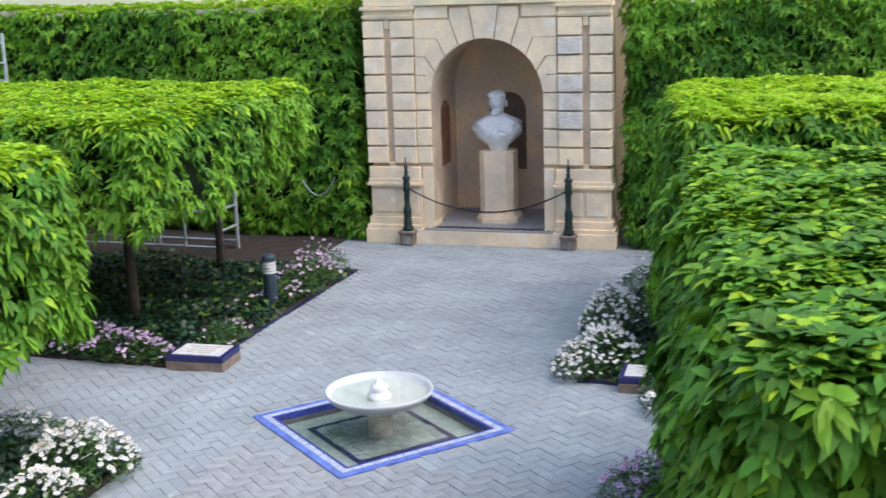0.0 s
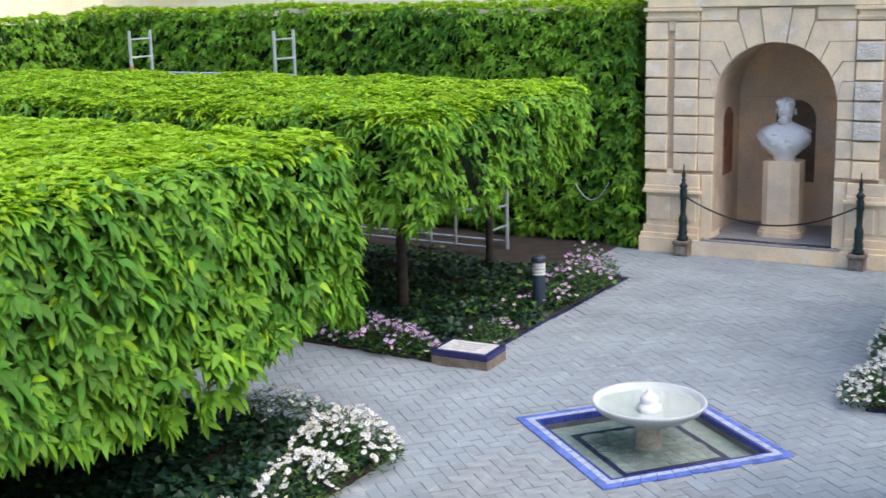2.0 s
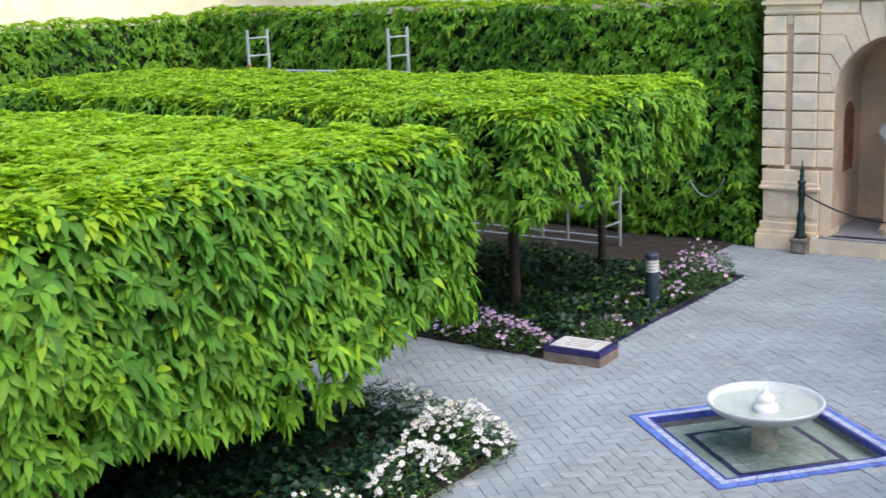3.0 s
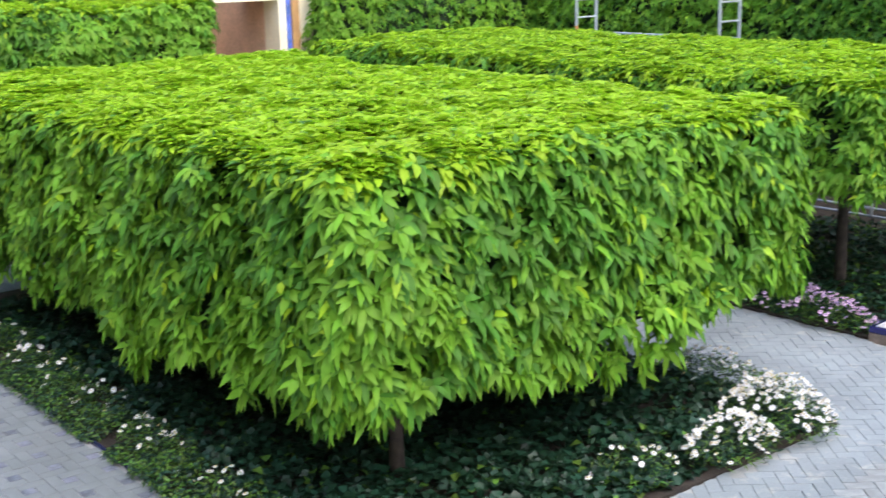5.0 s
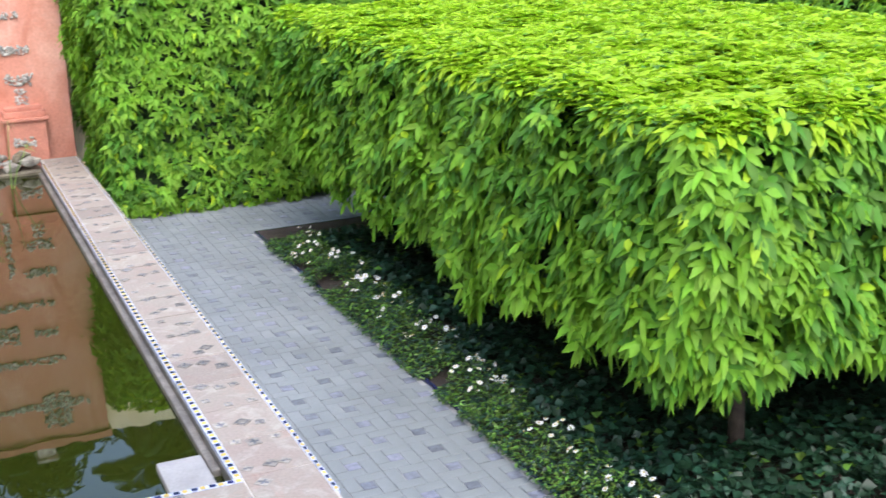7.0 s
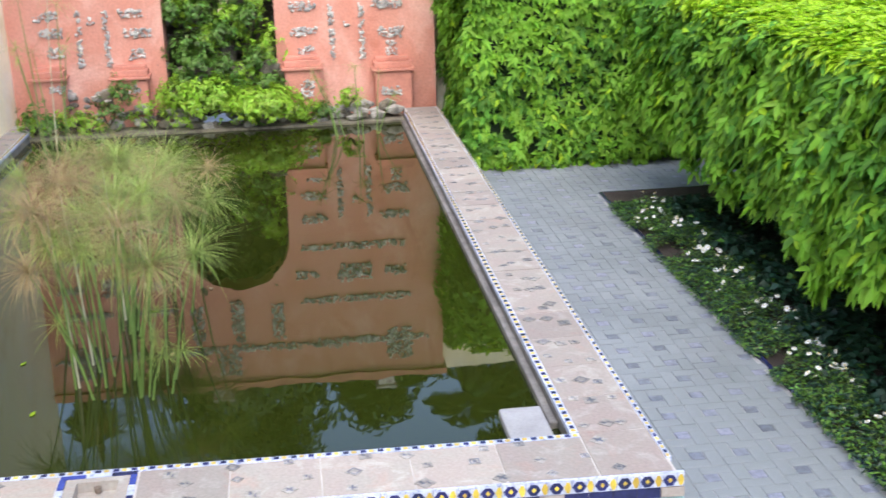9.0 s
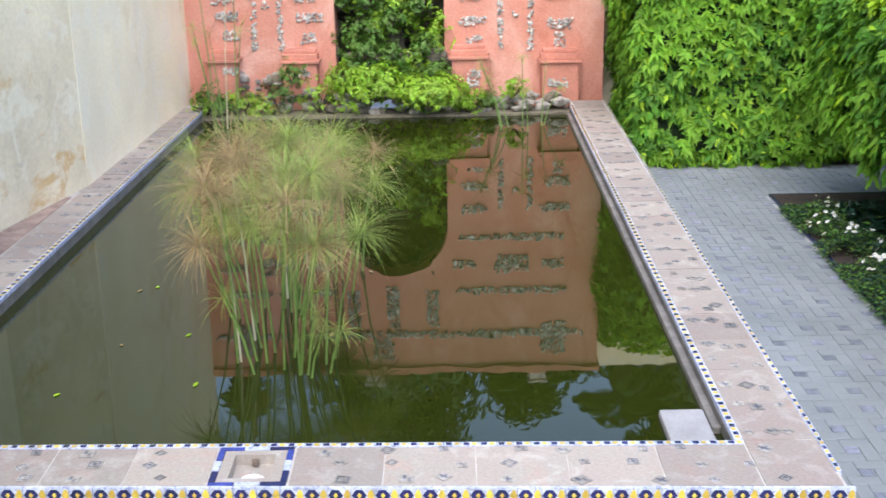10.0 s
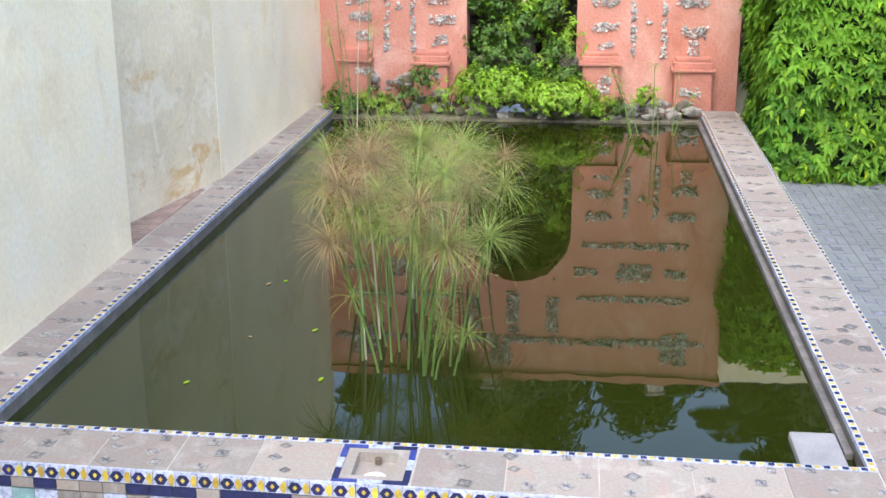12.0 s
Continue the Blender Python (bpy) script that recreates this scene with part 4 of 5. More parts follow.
def socket():
    s = thing("rim_box", "small sunken clay box framed with blue tiles in the rim", "rim box", kind="structure")
    x0, x1, y0, y1 = -5.838, -5.395, -1.115, -0.685
    part("box_floor", boxes((x0, x1, y0, y1, 0.395, 0.44)), RIM_CLAY, s)
    bm = boxes((x0 + 0.038, x0 + 0.085, y0 + 0.038, y1 - 0.038, 0.43, RZ + 0.002), (x1 - 0.085, x1 - 0.038, y0 + 0.038, y1 - 0.038, 0.43, RZ + 0.002), (x0 + 0.085, x1 - 0.085, y0 + 0.038, y0 + 0.1, 0.43, RZ + 0.002), (x0 + 0.085, x1 - 0.085, y1 - 0.1, y1 - 0.038, 0.43, RZ + 0.002))
    part("clay_frame", bm, RIM_CLAY, s)
    for a in ((x0, x0 + 0.036, y0, y1), (x1 - 0.036, x1, y0, y1), (x0 + 0.038, x1 - 0.038, y0, y0 + 0.036), (x0 + 0.038, x1 - 0.038, y1 - 0.036, y1)):
        long_x = a[1] - a[0] > a[3] - a[2]
        for q in range(3):
            u, w = q / 3, (q + 1) / 3
            t = (a[0] + (a[1] - a[0]) * u + 0.002, a[0] + (a[1] - a[0]) * w - 0.002, a[2], a[3]) if long_x else (a[0], a[1], a[2] + (a[3] - a[2]) * u + 0.002, a[2] + (a[3] - a[2]) * w - 0.002)
            part("border_tile", boxes((*t, 0.40, RZ + 0.006)), (COBALT, PALE_TILE, NAVY)[q], s)
    # solid plug, its dark colour painted as the shade of a hole
    part("outlet", lathe([(0.0, 0.0), (0.02, 0.0), (0.02, 0.03), (0.0, 0.03)], 10, at=(x0 + 0.11, -0.90, 0.45)), DARK, s, "small dark plug standing for a shaded outlet hole")
    part("lime_patch", lathe([(0.07, 0.44), (0.06, 0.446), (0.0, 0.448)], 14, at=(-5.57, -0.90, 0)), MARBLE, s, "white lime patch")


socket()
st = obj("pool_step", boxes((-6.42, PX1 - 0.03, 1.50, PY1 - 0.075, WZ - 0.1, 0.425), bevel=0.02), SLAB)
tagged(st, "grey stone slab at the pool corner, just above water", "stone slab")

# brick threshold in the wall recess
th = thing("recess_threshold", "worn brick threshold in the wall recess", "threshold", kind="structure")
part("mortar_bed", boxes((-4.76, -2.34, -0.335, -0.002, 0.2, RZ - 0.002)), RIM_JOINT, th)
for k in range(6, 33):
    part("brick", boxes((-4.75 + k * 0.073, -4.75 + k * 0.073 + 0.064, -0.0135 * k, -0.03, RZ - 0.02, RZ + 0.008)), BRICK, th)
th.matrix_world = SOUTH

# ---- grotto wall ----
def grotto():
    g = thing("grotto_wall", "red stucco grotto wall with an arched niche and stone ornament", "grotto wall", (-16.2, 0, 0))
    c, r, zs = -0.555, 0.745, 2.13

    def face(name, pts, mat, x0, x1, label=""):
        bm = bmesh.new()
        prism(bm, pts, 0, 1)
        for v in bm.verts:
            y, d, z = v.co.x, v.co.y, v.co.z
            v.co = Vector((x0 + (x1 - x0) * d, y, z))
        return part(name, bm, mat, g, label)
    arch = [(c + r * math.cos(a), zs + r * math.sin(a)) for a in np.linspace(0, math.pi, 25)]
    face("wall_face", [(2.36, 0.3), (2.36, 4.3), (-3.6, 4.3), (-3.6, 0.3), (c - r, 0.3), *arch[::-1], (c + r, 0.3)], RED, 0, -0.5)
    face("coping", [(2.40, 4.3), (2.40, 4.4), (-3.6, 4.4), (-3.6, 4.3)], RED_TRIM, 0.05, -0.55)
    n = bmesh.new()
    for k in range(170):
        a, u = RNG.uniform(-0.1, 3.24), RNG.uniform(0, 1)
        if k < 110:
            y, z = (c + 0.85 * math.cos(a), zs + 0.85 * math.sin(a)) if RNG.rand() < 0.5 else (c + RNG.choice([-0.86, 0.86]), RNG.uniform(0.4, zs))
            x = -0.1 - 1.1 * u
        else:
            x, y, z = -1.15, c + RNG.uniform(-0.8, 0.8), RNG.uniform(0.4, 2.9)
        lump(n, (x, y, z), RNG.uniform(0.1, 0.2), k)
    part("cave_stone", n, ROCK, g, "dark rough cave stones")
    part("cave_back", boxes((-1.5, -1.3, -1.6, 0.5, 0.3, 3.2), (-1.3, -0.3, -1.6, c - 0.95, 0.3, 3.2), (-1.3, -0.3, c + 0.95, 0.5, 0.3, 3.2), (-1.3, -0.3, -1.6, 0.5, 3.05, 3.2)), ROCK, g)
    for y0, y1, zt in ((-3.06, -2.58, 1.13), (-2.04, -1.50, 1.10), (0.24, 0.80, 1.12), (1.46, 2.04, 1.05)):
        part("wall_pedestal", boxes((0, 0.28, y0 + 0.04, y1 - 0.04, 0.40, zt - 0.06), (0, 0.32, y0, y1, zt - 0.06, zt - 0.02), (0, 0.26, y0 + 0.03, y1 - 0.03, zt - 0.02, zt + 0.06), (0, 0.18, y0 + 0.06, y1 - 0.06, zt + 0.06, zt + 0.11), bevel=0.012), RED_TRIM, g)
    # rough stone ornament, patch by patch: y, z, width, height
    pat = [(-2.76, 1.66, 0.33, 0.12), (-2.72, 1.40, 0.2, 0.14), (-2.40, 1.56, 0.07, 0.75), (-2.04, 1.56, 0.07, 0.75), (-2.23, 1.80, 0.09, 0.09), (-1.64, 1.62, 0.34, 0.12), (-1.66, 1.34, 0.2, 0.14), (-2.70, 0.96, 0.2, 0.1), (-1.72, 0.92, 0.16, 0.12),
           (0.57, 1.54, 0.36, 0.12), (0.59, 1.28, 0.2, 0.12), (0.95, 1.52, 0.07, 0.75), (1.36, 1.52, 0.07, 0.75), (1.15, 1.63, 0.07, 0.07), (1.76, 1.48, 0.34, 0.14), (1.76, 1.26, 0.16, 0.2), (1.76, 1.86, 0.34, 0.1), (0.58, 0.80, 0.16, 0.24), (1.72, 0.72, 0.3, 0.12), (0.62, 1.88, 0.24, 0.06)]
    for y in (-2.25, 1.10):
        pat += [(y, 2.31, 1.5, 0.09), (y, 3.12, 1.6, 0.09), (y, 2.72, 0.48, 0.26), (y - 0.68, 2.72, 0.34, 0.1), (y + 0.60, 2.72, 0.3, 0.12), (y - 0.55, 1.88, 0.3, 0.12), (y + 0.55, 1.88, 0.3, 0.12)]
    pat += [(c, 3.79, 5.4, 0.10), (-0.62, 3.36, 0.17, 0.66), (-0.05, 3.4, 0.17, 0.56), (-1.2, 3.4, 0.17, 0.56), (1.71, 3.86, 0.36, 0.5), (-0.78, 4.02, 0.3, 0.34), (-2.8, 3.86, 0.36, 0.5)]
    for k, (y, z, w, h) in enumerate(pat):
        bm = bmesh.new()
        s = 0.021
        for q in range(max(4, int(w * h / 0.00085))):
            lump(bm, (0.285 if z < 1.0 else 0.012, y + RNG.uniform(-w / 2, w / 2), z + RNG.uniform(-h / 2, h / 2)), s * RNG.uniform(0.6, 1.3), k * 97 + q)
        part("stone_ornament", bm, PUMICE, g, "grey rough stone ornament")
    for y in (-0.94, 1.5):
        part("finial", boxes((-0.36, -0.14, y - 0.12, y + 0.12, 4.4, 4.62), (-0.39, -0.11, y - 0.15, y + 0.15, 4.62, 4.67), bevel=0.012), PUMICE, g, "pale stone block on the coping")
    part("spout_figure", lathe([(0.05, 0), (0.085, 0.02), (0.075, 0.10), (0.05, 0.14), (0.085, 0.22), (0.10, 0.32), (0.07, 0.40), (0.04, 0.43), (0.06, 0.50), (0.03, 0.56), (0, 0.57)], 14, at=(-0.55, -0.50, 1.45)), STONE, g, "small tan spout ornament", True)
    part("spout_stand", lathe([(0.2, 0.4), (0.16, 0.9), (0.1, 1.45), (0, 1.46)], 10, at=(-0.55, -0.50, 0)), ROCK, g)


grotto()

# rocks at the foot of the grotto
for k in range(150):
    bm = bmesh.new()
    y = RNG.uniform(-3.05, 1.75)
    z = RNG.uniform(0.42, 0.95 if y < -1.2 else 0.72 if y < 0.3 else 0.56)
    s = RNG.uniform(0.05, 0.105)
    lump(bm, (0, 0, 0), (s, s * 1.3, s * 0.8), 900 + k)
    o = obj("rock", bm, ROCK_GREY if k % 3 else ROCK)
    o.location = (-15.52 - (z - 0.42) * 1.5 - RNG.uniform(0, 0.25), y, z)
    tagged(o, "rough grey rock piled below the grotto wall", "rock", "grotto rocks")


def bush(name, label, c, size, n, L, W, mat, seed, per=6):
    """A loose plant: shoots over an uneven dome."""
    rs = np.random.RandomState(seed)
    d = unit(rs.normal(size=(n, 3)) * [1, 1, 0.8] + [0, 0, 0.35])
    p = d * rs.uniform(0.45, 1.0, (n, 1)) * (1 + 0.3 * waves(d, 4, seed))[:, None] * np.array(size)
    P, D, N, LL, WW = shoots(p, unit(d + [0, 0, 0.3]), per, L, W, rs, hang=0.5)
    t = thing(name, label, "plant", c)
    part("foliage", leaves("foliage", P, D, N, LL, WW, [mat], None, False), None, t)
    st_ = bmesh.new()
    for q in range(7):
        e = Vector(d[q]) * 0.6
        tube(st_, [(0, 0, -size[2] * 0.6), (e.x * size[0], e.y * size[1], e.z * size[2])], [0.012, 0.004], 5)
    part("stem", st_, BARK, t)
    return t


bush("fern_bush", "bright green fern hanging over the pool edge", (-15.45, 0.0, 0.72), (0.42, 0.62, 0.30), 420, 0.075, 0.034, LEAF_FERN, 21)
bush("fern_bush", "bright green fern hanging over the pool edge", (-15.6, -0.75, 0.78), (0.35, 0.55, 0.34), 330, 0.075, 0.034, LEAF_FERN, 22)
bush("niche_plant", "green creeper filling the grotto niche", (-16.35, -0.95, 1.25), (0.35, 0.42, 0.5), 170, 0.06, 0.035, LEAF_HERB, 23)
bush("niche_plant", "green creeper filling the grotto niche", (-16.3, 0.05, 1.2), (0.35, 0.32, 0.6), 190, 0.06, 0.035, LEAF_FERN, 24)
for k in range(9):
    bush("niche_plant", "small leaved creeper spilling from the grotto niche", (-16.05 + 0.1 * (k % 3), -1.2 + k * 0.16, 0.75 + 0.12 * (k * 7 % 5)), (0.26, 0.24, 0.24), 90, 0.06, 0.035, LEAF_HERB if k % 3 else LEAF_FERN, 70 + k)
for k in range(12):
    bush("niche_plant", "fresh green creeper growing up the niche sides", (-16.35 - 0.12 * (k % 3), -1.22 + 0.115 * k, 1.35 + 0.5 * abs(k - 5.5) / 5.5 + 0.09 * (k * 5 % 4)), (0.2, 0.2, 0.24), 70, 0.06, 0.04, LEAF_FERN if k % 3 else LEAF_HERB, 90 + k)
for k in range(16):
    bm = bmesh.new()
    lump(bm, (0, 0, 0), (0.13, 0.17, 0.11), 970 + k)
    o = obj("rock", bm, ROCK)
    o.location = (-15.98 - 0.05 * (k % 4), -1.1 + 0.09 * k, 0.82 + 0.09 * (k * 3 % 4))
    tagged(o, "dark mossy rock heaped in the grotto niche", "rock", "grotto rocks")
bush("niche_plant", "dark green creeper at the back of the niche", (-16.8, -0.6, 1.6), (0.3, 0.7, 0.6), 260, 0.06, 0.04, LEAF_HERB, 25)
for k, (y, z, s) in enumerate(((-3.0, 0.55, 0.2), (-0.2, 0.5, 0.2), (0.5, 0.5, 0.2), (-2.75, 0.52, 0.2), (-2.3, 0.52, 0.22), (-2.95, 0.62, 0.26), (-2.5, 0.60, 0.25), (-2.05, 0.66, 0.3), (-1.5, 0.64, 0.34), (-1.85, 0.95, 0.2), (1.1, 0.72, 0.2), (0.75, 0.56, 0.16), (-1.2, 0.9, 0.25))):
    bush("rock_plant", "small leafy plant growing among the rocks", (-15.62, y, z), (s * 0.8, s * 1.1, s), 55, 0.055, 0.028, LEAF_HERB if k % 2 else LEAF_FERN, 40 + k)


# ---- papyrus ----
def papyrus(name, base, n, spread, heights, seed, dry=0.25, rays=120, lean=0.25, ray_len=0.34, thick=1.0):
    rs = np.random.RandomState(seed)
    t = thing(name, "green papyrus clump with feathery heads standing in the pool", "papyrus", base)
    for k in range(n):
        a, q = rs.uniform(0, 6.28), math.sqrt(rs.rand())
        b = Vector((math.cos(a) * spread[0] * q, math.sin(a) * spread[1] * q, -0.05))
        h = rs.uniform(*heights)
        out = Vector((math.cos(a), math.sin(a), 0)) * lean * h * rs.uniform(0.2, 1.3) + Vector((rs.normal(0, 0.06), rs.normal(0, 0.06), 0))
        top = b + out + Vector((0, 0, h))
        mid = b.lerp(top, 0.5) - out * 0.14
        isdry = rs.rand() < 0.1
        part("stalk", tube(bmesh.new(), [b, mid, top], [0.0085, 0.007, 0.004], 6), STALK_DRY if isdry else STALK, t, "pale dry stalk" if isdry else "")
        m = rays
        d = unit(rs.normal(size=(m, 3)) * [1, 1, 0.6] + np.array([out.x * 0.4, out.y * 0.4, 0.75]))
        size = ray_len * rs.uniform(0.75, 1.15)
        mat = RAYS_DRY if isdry or rs.rand() < dry else RAYS
        part("feathery_head", leaves("feathery_head", np.tile(np.array(top), (m, 1)), d, unit(np.array([0, 0, 1.0]) + d * 0.2), rs.uniform(0.5, 1.3, m) * size, np.full(m, 0.0027 * thick), [mat], None, True, droop=0.62, fold=0.1), None, t, "brown dry head" if mat is RAYS_DRY else "")


papyrus("papyrus", (-7.45, -0.98, WZ), 15, (0.36, 0.40), (0.95, 1.4), 61, lean=0.32, rays=260, ray_len=0.36)
papyrus("papyrus", (-8.2, -1.1, WZ), 13, (0.45, 0.5), (0.95, 1.35), 62, lean=0.32, rays=260, ray_len=0.36)
papyrus("papyrus", (-7.2, -0.85, WZ), 6, (0.35, 0.3), (0.35, 0.75), 66, lean=0.35, rays=70, ray_len=0.2)
papyrus("papyrus", (-9.0, -0.8, WZ), 11, (0.45, 0.45), (0.75, 1.1), 65, lean=0.32, rays=240, ray_len=0.36)
papyrus("tall_papyrus", (-14.7, -2.6, WZ), 7, (0.4, 0.35), (1.2, 2.0), 63, dry=0.4, rays=34, lean=0.16, ray_len=0.24, thick=2.2)
papyrus("tall_papyrus", (-14.6, 1.2, WZ), 8, (0.35, 0.4), (0.5, 1.0), 64, dry=0.2, rays=34, lean=0.25, ray_len=0.18, thick=2.2)
for k in range(10):
    x, y = RNG.uniform(-9.5, -6.3), RNG.uniform(-2.6, 0.4)
    me = leaves("floating_leaf", np.array([[0, 0, 0.0]]), np.array([[1.0, 0, 0]]), np.array([[0, 0, 1.0]]), np.array([RNG.uniform(0.03, 0.1)]), np.array([0.03]), [LEAF_BRIGHT if k % 2 else RAYS_DRY], None, True, 0.02, 0.05)
    o = new("floating_leaf", me)
    o.matrix_world = pose(x, y, WZ + 0.006, 0, 0, RNG.uniform(0, 360))
    tagged(o, "small fallen leaf floating on the pool", "leaf", "floating leaves")


# ---- clipped tree blocks and hedges ----
def tree_block(label, b, trunks, dens, L, W, seed, fine, faces="xXyYZ", ragged=0.12, group="clipped trees", at=(0, 0, 0), turn=0, thin="xY", under=0.16, top_bright=0.93, fine_top=False, lift=None):
    """A row of trees clipped into one block: trunks, dark filler core, leaves."""
    t = thing("clipped_tree_row", label, "tree row", at, turn, group=group)
    for name, me in zip(("crown", "top_growth"), crown_mesh("crown", b, dens, L, W, seed, faces, fine, ragged=ragged, thin=thin, top_bright=top_bright, fine_top=fine_top, lift=lift)):
        part(name, me, None, t, "new growth on top, skylight put into its colour" if name == "top_growth" else "")
    # added solid box that stops see-through, coloured like the shade between leaves
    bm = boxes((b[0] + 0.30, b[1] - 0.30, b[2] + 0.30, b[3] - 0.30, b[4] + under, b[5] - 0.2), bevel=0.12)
    part("dark_core", bm, CORE_DARK, t)
    for k, (x, y) in enumerate(trunks):
        r = 0.05 + 0.012 * (k % 3)
        bm = tube(bmesh.new(), [(x, y, -0.02), (x + 0.02, y - 0.01, 0.35), (x - 0.01, y + 0.02, b[4] + 0.45)], [r * 1.25, r, r * 0.85], 10)
        part("trunk", bm, BARK, t, smooth=True)
        for q in range(4):
            a = q * 1.57 + k
            part("limb", tube(bmesh.new(), [(x, y, b[4] + 0.05), (x + 0.2 * math.cos(a), y + 0.2 * math.sin(a), b[4] + 0.3), (x + 0.45 * math.cos(a), y + 0.45 * math.sin(a), b[4] + 0.6)], [0.03, 0.022, 0.01], 6), BARK, t)
    return t


TOP = 2.45
tree_block("dense block of clipped trees with new growth and lightened tops, on thin trunks", (-13.0, -4.78, 4.15, 8.65, 0.74, TOP), [(-5.6, 5.1), (-5.9, 7.35), (-7.6, 5.2), (-9.6, 5.3), (-11.5, 5.4), (-8.2, 7.8), (-10.5, 7.8)], 215, 0.126, 0.054, 101, True, lift=lambda p: 0.045 * np.clip(p[:, 1] - 4.6, 0, 4) + 0.05 * np.clip(-9.5 - p[:, 0], 0, 3))
tree_block("clipped tree block with ragged lower leaves over dark bare trunks", (-14.6, -5.15, 10.15, 13.9, 1.36, TOP), [(-6.55, 13.8), (-6.4, 11.6), (-8.3, 13.3), (-8.6, 11.7), (-10.8, 12.0), (-12.8, 12.5)], 160, 0.115, 0.05, 102, False, ragged=0.28, lift=lambda p: 0.06 * np.clip(p[:, 1] - 11, 0, 3), under=0.0, top_bright=0.8)
tree_block("large clipped block of bright green leaves beside the fountain court", (0, 2.7, 0, 4.7, 0.3, TOP), [(0.6, 0.8), (0.7, 3.6), (1.9, 0.8), (1.9, 3.6)], 170, 0.125, 0.056, 103, True, "xyYZ", ragged=0.1, thin="Y", top_bright=0.14, fine_top=True, at=(0.66, 4.5, 0), turn=10.5)
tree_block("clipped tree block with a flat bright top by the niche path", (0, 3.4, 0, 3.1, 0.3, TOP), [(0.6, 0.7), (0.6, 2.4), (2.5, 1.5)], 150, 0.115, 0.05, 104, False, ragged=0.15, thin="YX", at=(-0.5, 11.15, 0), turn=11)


def hedge(name, label, b, faces, dens, L, W, seed, core, top_bright=0.9, bulge=0.09):
    t = thing(name, label, "hedge", group="wall hedges")
    part("foliage", crown_mesh("foliage", b, dens, L, W, seed, faces, False, radius=0.15, bulge=bulge, top_bright=top_bright, top=0.7, fresh=0.68)[0], None, t)
    # added filler box, dark as the shade behind the leaves
    part("dark_core", boxes(core), CORE_DARK, t)


hedge("wall_hedge", "tall dense green climber hedge covering the garden wall", (-16.4, -5.55, 16.05, 17.1, 0.02, 3.32), "yXZ", 190, 0.10, 0.050, 201, (-16.3, -5.75, 16.25, 17.1, 0, 3.15))
hedge("wall_hedge", "tall dense green climber hedge beside the portal", (-1.88, 4.2, 16.2, 17.1, 0.02, 3.32), "yxZ", 250, 0.10, 0.05, 202, (-1.7, 5.8, 16.4, 17.1, 0, 3.15))
hedge("wall_hedge", "thick bright green hedge at the end of the pool path", (-16.4, -14.0, 2.45, 8.4, 0.02, 3.1), "XyYZ", 200, 0.115, 0.054, 203, (-16.3, -14.2, 2.62, 8.2, 0, 2.9))
hedge("wall_hedge", "tall green climber on the white wall behind the pool path", (-16.55, -15.8, 2.42, 9.5, 2.6, 4.02), "XyYZ", 150, 0.13, 0.05, 205, (-16.5, -16.0, 2.6, 9.3, 0.0, 3.85))
hedge("wall_hedge", "green climber hedge between doorway and corner", (-16.5, -15.9, 11.42, 16.3, 0.02, 3.25), "XyZ", 180, 0.10, 0.050, 204, (-16.5, -16.05, 11.6, 16.2, 0, 3.1))


# ---- beds ----
def bed(name, label, b, kerb_sides):
    x0, x1, y0, y1 = b
    t = thing(name, label, "flower bed", kind="structure")
    part("soil", boxes((x0 + 0.03, x1 - 0.03, y0 + 0.03, y1 - 0.03, -0.012, 0.015)), SOIL, t)
    for s in kerb_sides:
        n = int((x1 - x0 if s in "yY" else y1 - y0) / 0.28)
        for k in range(n):
            u0, u1 = k / n, (k + 1) / n
            if s in "yY":
                y = y0 if s == "y" else y1 - 0.03
                r = (x0 + (x1 - x0) * u0 + 0.003, x0 + (x1 - x0) * u1 - 0.003, y, y + 0.03)
            else:
                x = x0 if s == "x" else x1 - 0.03
                r = (x, x + 0.03, y0 + (y1 - y0) * u0 + 0.003, y0 + (y1 - y0) * u1 - 0.003)
            part("edging_tile", boxes((*r, -0.012, 0.014)), NAVY, t)
    return t


B1, B2, B3, B4 = (-12.72, -4.2, 3.80, 8.35), (-14.2, -4.92, 10.36, 14.4), (-1.30, 4.9, 10.9, 14.8), (-0.35, 4.9, 4.4, 8.9)
bed("bed_pool", "planted bed edged with blue tiles beside the pool path", B1, "xy")
bed("bed_north", "planted bed edged with blue tiles below the clipped trees", B2, "XY")
B5 = (-14.2, -5.75, 14.42, 16.3)
bed("bed_wall", "bare dark earth strip along the wall hedge", B5, "")
bed("bed_portal", "planted bed edged with blue tiles towards the portal", B3, "xyY")
bed("bed_near", "planted bed under the near tree block", B4, "xyY")


def cover(label, me):
    tagged(new("ground_cover", me), label, "ground cover", kind="stuff")


cover("dark green leafy ground cover under the clipped trees", ground_cover("ground_cover", lambda p: p[:, 1] + 0.2 * waves(p, 3.0, 9) > 4.1 + 0.1 * (p[:, 0] < -6.2), (-12.0, -4.3, 3.84, 8.3), 950, 0.075, 0.07, [LEAF_DARK, LEAF_HERB], 301, 0.22, 0.05))
cover("fresh green low herbs along the pool path edge", ground_cover("herbs", lambda p: (p[:, 1] + 0.2 * waves(p, 3.0, 19) < 4.25) & (waves(p, 4.5, 29) > -0.8), (-12.1, -5.2, 3.74, 4.5), 4600, 0.042, 0.02, [LEAF_HERB, LEAF_DARK], 302, 0.24, 0.5))
cover("dark green leafy ground cover below bare trunks", ground_cover("ground_cover", None, (-11.0, -4.98, 10.45, 14.3), 620, 0.075, 0.07, [LEAF_DARK, LEAF_HERB], 303, 0.20, 0.15))
